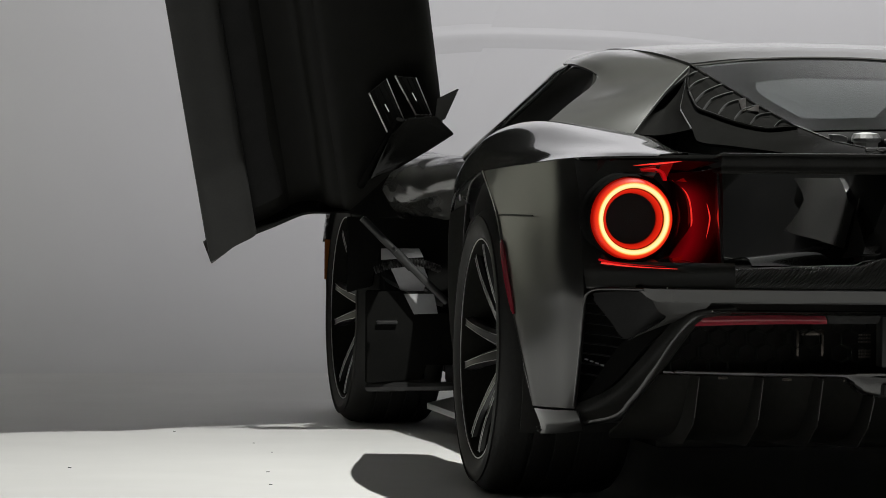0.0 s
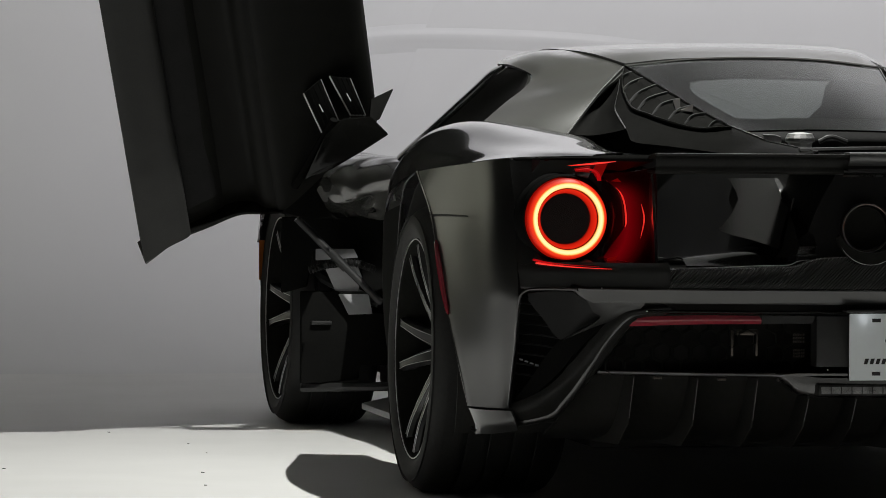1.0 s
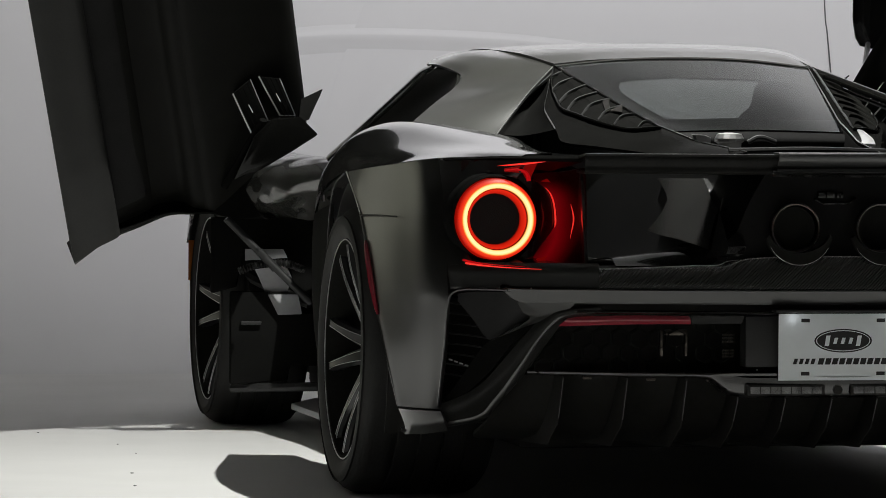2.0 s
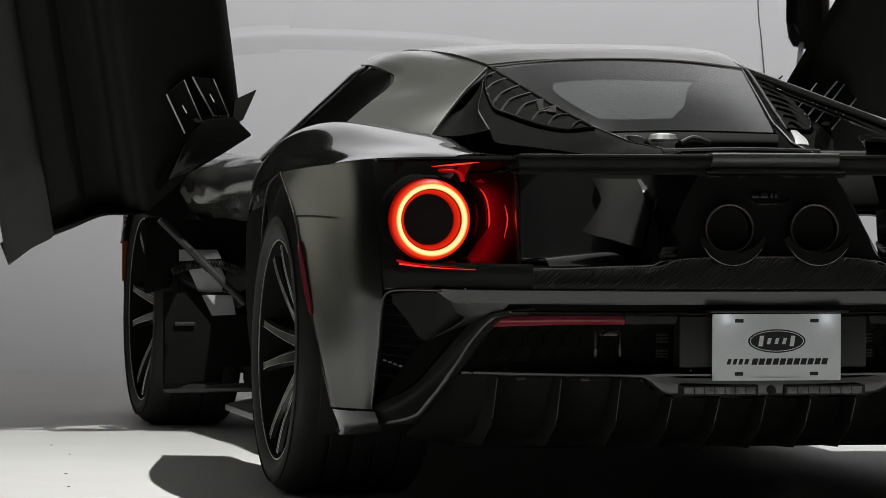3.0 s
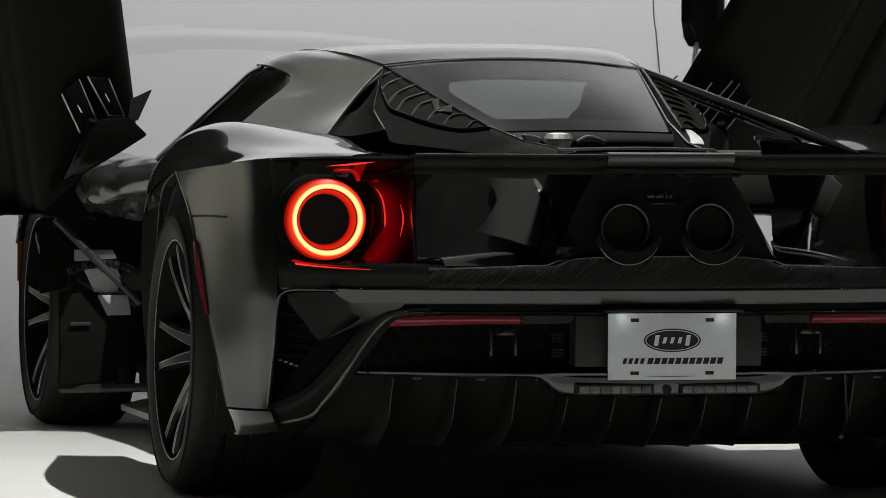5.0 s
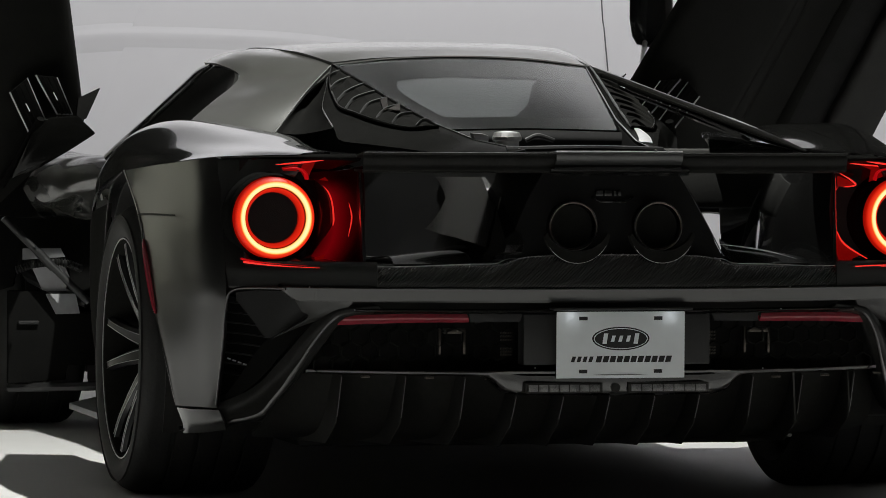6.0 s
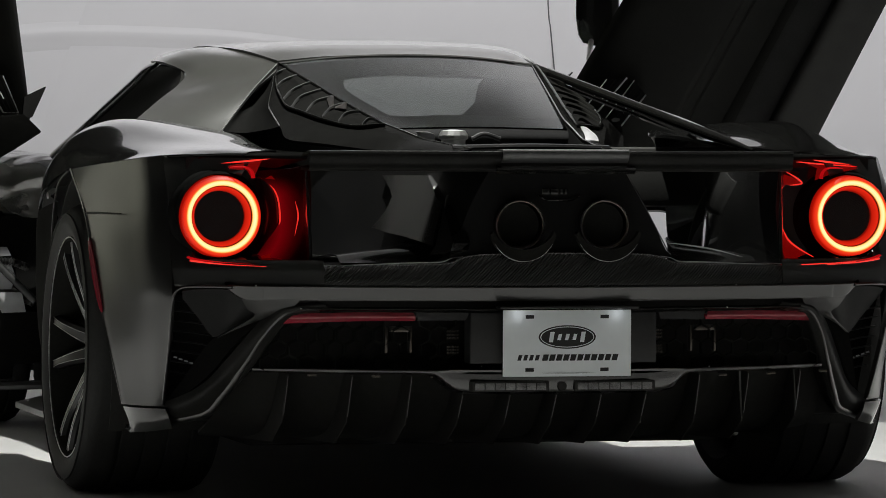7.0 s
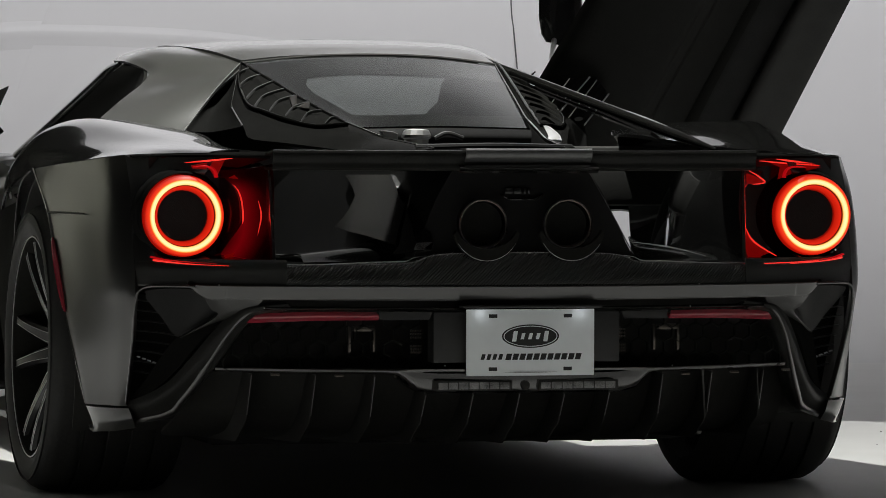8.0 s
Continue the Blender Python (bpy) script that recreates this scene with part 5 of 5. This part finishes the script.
def wheel(x, y, radius, width, rim_out, camber, name="wheel"):
    """One road wheel of the car's left side; local y runs inwards from the outer rim edge."""
    place = Matrix.Translation((x, y, radius)) @ Matrix.Rotation(radians(camber), 4, "Y") @ Matrix.Rotation(radians(-90), 4, "Z")
    r = rim_out
    barrel = lathe([(r + 0.004, 0.004), (r + 0.002, 0.0), (r - 0.008, 0.002), (r - 0.014, 0.014), (r - 0.03, 0.05), (r - 0.035, width * 0.9), (r - 0.02, width * 0.92), (r - 0.018, width * 0.5)], place, 72, True)
    w = part(name, barrel, PITCH, car, "dark ten-spoke forged wheel")
    R = radius
    grooves = []
    for g in range(4):
        c = width * (0.24 + 0.175 * g)
        grooves += [(R, c - 0.007), (R - 0.007, c - 0.005), (R - 0.007, c + 0.005), (R, c + 0.007)]
    prof = [(r + 0.002, 0.003), (r + 0.010, -0.004), (r + 0.03, -0.011), (R - 0.045, -0.012), (R - 0.026, -0.006), (R - 0.012, 0.008), (R - 0.003, 0.026)] + grooves + [(R - 0.003, width - 0.026), (R - 0.012, width - 0.008), (R - 0.03, width + 0.006), (r + 0.02, width + 0.008), (r, width * 0.9)]
    tyre = part("tyre", lathe(prof, place, 96, True), RUBBER, w, "black road tyre")
    part("tyre_wall_rib", lathe([(R - 0.030, -0.0115), (R - 0.026, -0.0105), (R - 0.026, -0.004), (R - 0.030, -0.004)], place, 72, True), RUBBER, tyre)
    for k in range(10):
        a = radians(180 + 72 * (k // 2))
        side = 1 if k % 2 else -1
        rings = []
        for t, rr in ((0, 0.040), (0.25, 0.09), (0.5, 0.145), (0.75, 0.20), (0.92, 0.242), (1.0, r - 0.006)):
            ang = a + side * math.atan2(0.021 + 0.040 * t ** 1.3, rr + 0.02)
            hw = 0.024 - 0.014 * t + 0.010 * max(0, t - 0.85) * 4
            yo = 0.062 * (1 - t) ** 1.4 + 0.008
            c, s = math.cos(ang), math.sin(ang)
            ring = []
            for dw, dy in ((-1, 0.010), (-0.55, 0.0), (0.55, 0.0), (1, 0.010), (0.8, 0.034), (-0.8, 0.034)):
                ring.append((rr * c - hw * dw * s, yo + dy, rr * s + hw * dw * c))
            rings.append([place @ Vector(q) for q in ring])
        spoke = part("spoke", loft(rings), RIM, w)
        for q in (1, 2):
            # thin metal bar for the highlight along the spoke's edge
            part("machined_edge", tube([r_[q] for r_ in rings], 0.0009, 5, 14), DULL_GLINT, spoke)
    part("rim_lip", lathe([(r + 0.0025, 0.0), (r + 0.0015, -0.0012), (r - 0.001, -0.001), (r - 0.001, 0.002)], place, 96, True), DULL_GLINT, w, "thin grey rim lip")
    part("hub", lathe([(0.001, 0.064), (0.030, 0.064), (0.046, 0.068), (0.066, 0.080), (0.070, 0.11), (0.05, 0.125)], place, 32), RIM, w)
    part("centre_nut", lathe([(0.001, 0.050), (0.020, 0.050), (0.026, 0.054), (0.026, 0.070)], place, 6), STEEL, w)
    part("brake_disc", lathe([(0.06, 0.12), (0.185, 0.12), (0.187, 0.125), (0.187, 0.147), (0.06, 0.15)], place, 48), PITCH, w, "dark brake disc")
    ang = [radians(q) for q in range(100, 171, 10)]
    cal = loft([[place @ Vector((rr * math.cos(q), yy, rr * math.sin(q))) for rr, yy in ((0.125, 0.095), (0.205, 0.095), (0.21, 0.17), (0.125, 0.17))] for q in ang])
    part("brake_caliper", cal, SATIN, w)
    return w


def other_side(w, shift=0.0):
    m = mirrored(w, car)
    m.location.x = shift
    for c in list(w.children):
        mc = mirrored(c, m)
        for d in list(c.children):
            mirrored(d, mc)
    return m


# gaps of bare alloy behind the front wheel
HEAT_A = ((-0.87, 0.53), (-0.759, 0.53), (-0.746, 0.505), (-0.87, 0.497))
HEAT_B = ((-0.845, 0.473), (-0.754, 0.484), (-0.734, 0.448), (-0.742, 0.407), (-0.808, 0.407))
HEAT_C = ((-0.803, 0.399), (-0.715, 0.399), (-0.703, 0.342), (-0.773, 0.34))


def front_end():
    fender = sheet([
        [(-0.895, 3.25, 0.52), (-0.88, 3.25, 0.60), (-0.80, 3.25, 0.64), (-0.68, 3.25, 0.62), (-0.50, 3.3, 0.55)],
        [(-0.940, 2.71, 0.70), (-0.92, 2.71, 0.76), (-0.82, 2.71, 0.80), (-0.70, 2.71, 0.795), (-0.52, 2.71, 0.74)],
        [(-0.94, 2.45, 0.66), (-0.90, 2.45, 0.745), (-0.81, 2.40, 0.79), (-0.70, 2.45, 0.802), (-0.55, 2.45, 0.785)],
        [(-0.92, 2.40, 0.63), (-0.88, 2.34, 0.70), (-0.80, 2.27, 0.755), (-0.69, 2.23, 0.785), (-0.60, 2.21, 0.79)],
        [(-0.88, 2.38, 0.62), (-0.84, 2.32, 0.64), (-0.78, 2.24, 0.68), (-0.69, 2.17, 0.72), (-0.62, 2.13, 0.74)],
        [(-0.84, 2.42, 0.605), (-0.80, 2.37, 0.605), (-0.75, 2.33, 0.608), (-0.68, 2.28, 0.612), (-0.63, 2.25, 0.615)],
    ], 44, 24)
    both("front_fender", fender, FENDER, car)
    both("front_bumper_side", sheet([[(-0.900, 3.12, 0.70), (-0.86, 3.2, 0.69), (-0.80, 3.3, 0.66)], [(-0.905, 3.12, 0.60), (-0.86, 3.2, 0.60), (-0.80, 3.3, 0.60)], [(-0.903, 3.12, 0.40), (-0.86, 3.2, 0.40), (-0.80, 3.3, 0.40)], [(-0.895, 3.12, 0.15), (-0.85, 3.2, 0.15), (-0.80, 3.3, 0.15)]], 8, 8), PITCH, car)
    # chrome bar added as the glint at the fender's corner
    both("fender_corner_trim", tube([(-0.665, 2.19, 0.745), (-0.655, 2.17, 0.69), (-0.652, 2.17, 0.67)], 0.003, 6, 12), CHROME, car, "bright bar as a glint at the fender corner")
    part("underbody", block(-0.60, 0.60, -0.30, 0.55, 0.125, 0.5, 0.02), MATT, car)
    # added block that stops lamp light leaking past the right sill
    part("rocker_panel", block(0.60, 0.885, 0.37, 1.16, 0.14, 0.30, 0.02), PITCH, car)
    # unseen blocks added against lamp light leaking behind the rear wheels
    both("arch_rear_wall", block(-0.86, -0.60, -0.52, -0.46, 0.20, 0.56, 0.02), MATT, car)
    part("front_floor", block(-0.55, 0.55, 2.5, 3.5, 0.125, 0.3, 0.02), MATT, car)
    part("nose", sheet([[(x, 2.35, 0.78 - 0.1 * x * x) for x in (-0.55, 0, 0.55)], [(x, 2.9, 0.68) for x in (-0.52, 0, 0.52)], [(x, 3.4, 0.55) for x in (-0.6, 0, 0.6)], [(x, 3.68 - 0.3 * x * x, 0.35) for x in (-0.8, 0, 0.8)], [(x, 3.66 - 0.3 * x * x, 0.12) for x in (-0.85, 0, 0.85)]], 20, 16), PAINT, car)
    both("damper_strut", tube([(-0.935, 2.18, 0.620), (-0.835, 2.18, 0.520), (-0.69, 2.16, 0.377)], 0.011, 10), SATIN, car)
    both("damper_rod", tube([(-0.838, 2.18, 0.525), (-0.79, 2.18, 0.475)], 0.013, 10), SATIN, car)
    ridges = lambda u: 0.0095 + 0.0028 * math.sin(u * 150)
    both("ribbed_duct", tube([(-0.895, 2.20, 0.468), (-0.848, 2.20, 0.484), (-0.80, 2.20, 0.492), (-0.75, 2.20, 0.488), (-0.70, 2.22, 0.470)], ridges, 12, 110), BARREL, car, "ribbed black rubber duct")
    both("steering_arm", tube([(-0.90, 2.5, 0.49), (-0.84, 2.42, 0.455), (-0.795, 2.35, 0.425), (-0.68, 2.25, 0.37)], lambda u: 0.022 - 0.008 * u, 8, 16), SATIN, car)
    both("lower_arm", tube([(-0.90, 2.30, 0.126), (-0.75, 2.2, 0.133), (-0.60, 2.1, 0.142)], 0.012, 8, flat=1.1), SATIN, car)
    both("arch_shield", prism([(-0.91, 2.25, 0.14), (-0.74, 2.25, 0.15), (-0.74, 2.25, 0.20), (-0.62, 2.25, 0.19), (-0.62, 2.25, 0.345), (-0.775, 2.25, 0.343), (-0.80, 2.25, 0.408), (-0.91, 2.25, 0.408)], (0, 0.03, 0), 0.006), VOID, car)
    both("shield_step", block(-0.882, -0.822, 2.235, 2.26, 0.311, 0.322, 0.003), SATIN, car)
    both("inner_shield", prism([(-0.96, 2.29, 0.40), (-0.885, 2.29, 0.42), (-0.872, 2.29, 0.535), (-0.75, 2.29, 0.535), (-0.725, 2.29, 0.50), (-0.715, 2.29, 0.34), (-0.60, 2.29, 0.34), (-0.60, 2.29, 0.62), (-0.96, 2.29, 0.62)], (0, 0.03, 0), 0.006), VOID, car)
    for outline in (HEAT_A, HEAT_B, HEAT_C):
        lean = 0.7 if outline is HEAT_B else 0.0
        both("heat_shield", prism([(x, 2.24 + lean * (0.44 - z), z) for x, z in outline], (0, 0.004, 0), 0.001), ALLOY, car, "bare light alloy heat shield")
    both("floor_sill", prism([(-0.765, 2.05, 0.078), (-0.62, 2.32, 0.084), (-0.58, 2.32, 0.084), (-0.58, 0.45, 0.078), (-0.765, 0.45, 0.078)], (0, 0, 0.018), 0.003), SILL, car, "grey floor sill blade")
    both("amber_marker", sheet([[(-0.874, 3.085, z), (-0.892, 3.085, z), (-0.905, 3.10, z)] for z in (0.532, 0.47, 0.41)], 8, 6, 0.008), AMBER, car, "amber front side marker")


def doors():
    def edge_out(z):
        return Vector((-1.40 - 0.272 * (z - 0.5), 1.95 - 0.816 * (z - 0.5), z))

    def edge_in(z):
        return Vector((-0.74 - 0.315 * (z - 0.86), 1.95 - 1.10 * (z - 0.86), z))

    low = ((0.0, 0.497), (0.14, 0.565), (0.40, 0.635), (0.58, 0.64), (0.70, 0.70), (0.84, 0.795), (1.0, 0.865))

    def foot(s):
        for (a, za), (b, zb) in zip(low, low[1:]):
            if s <= b:
                return za + (zb - za) * (s - a) / (b - a)
        return low[-1][1]

    def at(s, h, d=0.0):
        z = foot(s) + (1.95 - foot(s)) * h
        p = edge_out(z).lerp(edge_in(z), s)
        return p + Vector((0.1, -0.85, -0.5)) * d

    hs = [0, 0.04, 0.12, 0.3, 0.6, 1.0]
    panel = sheet([[at(s, h, d - 0.02 * (1 - min(1, h / 0.06))) for h in hs] for s, d in ((0.185, -0.03), (0.20, -0.040), (0.33, -0.05), (0.35, -0.06), (0.48, -0.055), (0.52, -0.02), (0.56, -0.012), (0.60, 0.0), (0.85, 0.005), (0.97, 0.0), (1.0, -0.02))], 40, 30, 0.01)
    skin = sheet([[at(s, h, d) for h in hs] for s, d in ((0.0, -0.012), (0.03, -0.006), (0.10, -0.002), (0.182, 0.002), (0.190, -0.028))], 20, 30, 0.006)
    ledge = sheet([[at(s, h, d) for h in hs[1:]] for s, d in ((0.188, -0.022), (0.20, -0.030), (0.26, -0.036), (0.325, -0.044), (0.33, -0.06))], 16, 24, 0.004)
    outer = sheet([[at(s, h, d) for h in hs] for s, d in ((0.0, -0.032), (0.1, -0.06), (0.3, -0.12), (0.7, -0.11), (1.0, -0.03))], 16, 24, 0.008)
    lipm = sheet([[at(s, 0.0, d - 0.004) for s in (0.0, 0.08, 0.14, 0.27, 0.40, 0.50, 0.58)] for d in (0.0, -0.05, -0.11)], 8, 30, 0.006)
    for side in (0, 1):
        def put(name, bm, mat, parent=None, label=""):
            o = part(name, bm, mat, parent, label)
            if side:
                o.data.transform(Matrix.Diagonal((-1, 1, 1, 1)))
                if name in ("door", "inner_panel", "inner_ledge", "edge_flange", "lower_lip"):
                    o.data.transform(Matrix.Translation((1.5, 0, 0)) @ Matrix.Diagonal((0.955, 1, 1, 1)) @ Matrix.Translation((-1.5, 0, 0)))
                o.data.flip_normals()
            return o
        door = put("door", outer.copy(), BODY, car, "raised black carbon door")
        put("inner_panel", panel.copy(), CLOTH, door, "dark moulded inner door panel")
        put("inner_ledge", ledge.copy(), LEDGE, door)
        put("edge_flange", skin.copy(), FLANGE, door, "glossy grey door edge")
        put("lower_lip", lipm.copy(), PAINT, door)
        for quad in (((-0.992, 0.977), (-0.924, 0.863), (-0.885, 0.904), (-0.948, 1.017)), ((-0.925, 1.025), (-0.853, 0.918), (-0.81, 0.918), (-0.866, 1.02))):
            y = 1.72
            a, b, c, d = [Vector((x, y - (z - 0.94) * 0.75, z)) for x, z in quad]
            vent = put("air_vent", merge(prism([a, b, c, d], (0.0, 0.02, 0.0), 0.003)), VOID, door, "black door vent with bright edges")
            put("vent_edge", tube([a, a.lerp(b, 0.5), b], 0.0026, 6, 10), CHROME, vent, "thin bright edge")
            put("vent_edge", tube([d, d.lerp(c, 0.5), c], 0.0016, 6, 10), CHROME, vent)
            put("vent_edge", tube([b, b.lerp(c, 0.5), c], 0.0012, 6, 10), CHROME, vent)
            mid = a.lerp(b, 0.42).lerp(d.lerp(c, 0.42), 0.45)
            put("vent_tab", tube([mid, mid + Vector((0.012, 0.0, -0.022))], 0.0018, 6), CHROME, vent)
            for k in (0.3, 0.55, 0.8):
                put("vane", tube([a.lerp(d, k), b.lerp(c, k)], 0.003, 6, flat=0.5), VOID, vent)
        put("hinge_arm", tube([(-0.905, 1.70, 0.905), (-0.925, 1.74, 0.86), (-0.965, 1.86, 0.757), (-0.97, 2.05, 0.70)], 0.013, 8, 20, flat=0.7), SHOULDER, door)
        put("window_corner", prism([(-0.79, 1.76, 0.962), (-0.725, 1.77, 0.992), (-0.768, 1.75, 0.905), (-0.80, 1.74, 0.90)], (0, 0.02, 0), 0.004), VOID, door)
        put("hinge_shroud", prism([(-1.018, 2.12, 0.64), (-0.946, 2.12, 0.725), (-0.865, 2.12, 0.78), (-0.842, 2.12, 0.783), (-0.865, 2.12, 0.747), (-0.897, 2.12, 0.706), (-0.864, 2.12, 0.666), (-0.858, 2.12, 0.641), (-0.818, 2.12, 0.618), (-0.914, 2.12, 0.621)], (0.0, 0.03, 0.0), 0.006), VOID, door)
        put("hinge_cover", prism([(-0.93, 1.70, 0.86), (-0.88, 1.70, 0.91), (-0.80, 1.70, 0.915), (-0.745, 1.72, 0.865), (-0.82, 1.74, 0.815), (-0.90, 1.78, 0.765), (-0.97, 1.82, 0.735)], (0.0, 0.05, 0.0), 0.008), JET, door)
        mir = put("mirror", loft([[(-0.915 + 1.45 * w * math.cos(a), 1.93 + 0.03 * math.sin(a) + dy, z) for a in [2 * math.pi * k / 18 for k in range(18)]] for w, dy, z in ((0.012, 0, 1.118), (0.030, 0, 1.126), (0.040, 0, 1.15), (0.045, 0, 1.20), (0.045, 0, 1.26), (0.040, 0, 1.33), (0.02, 0, 1.35))]), PAINT, door, "black wing mirror")
        put("mirror_stalk", tube([(-0.895, 1.92, 1.14), (-0.872, 1.86, 1.10), (-0.85, 1.80, 1.04)], 0.008, 8, 10), CHROME, mir)


quarter_panels()
cabin()
cockpit()
tail_section()
bumper()
tail_lights()
other_side(wheel(-0.975, 0.0, 0.352, 0.325, 0.268, 0.9), 0.035)
other_side(wheel(-0.906, AXLE_F, 0.340, 0.250, 0.268, 0.9))
front_end()
doors()
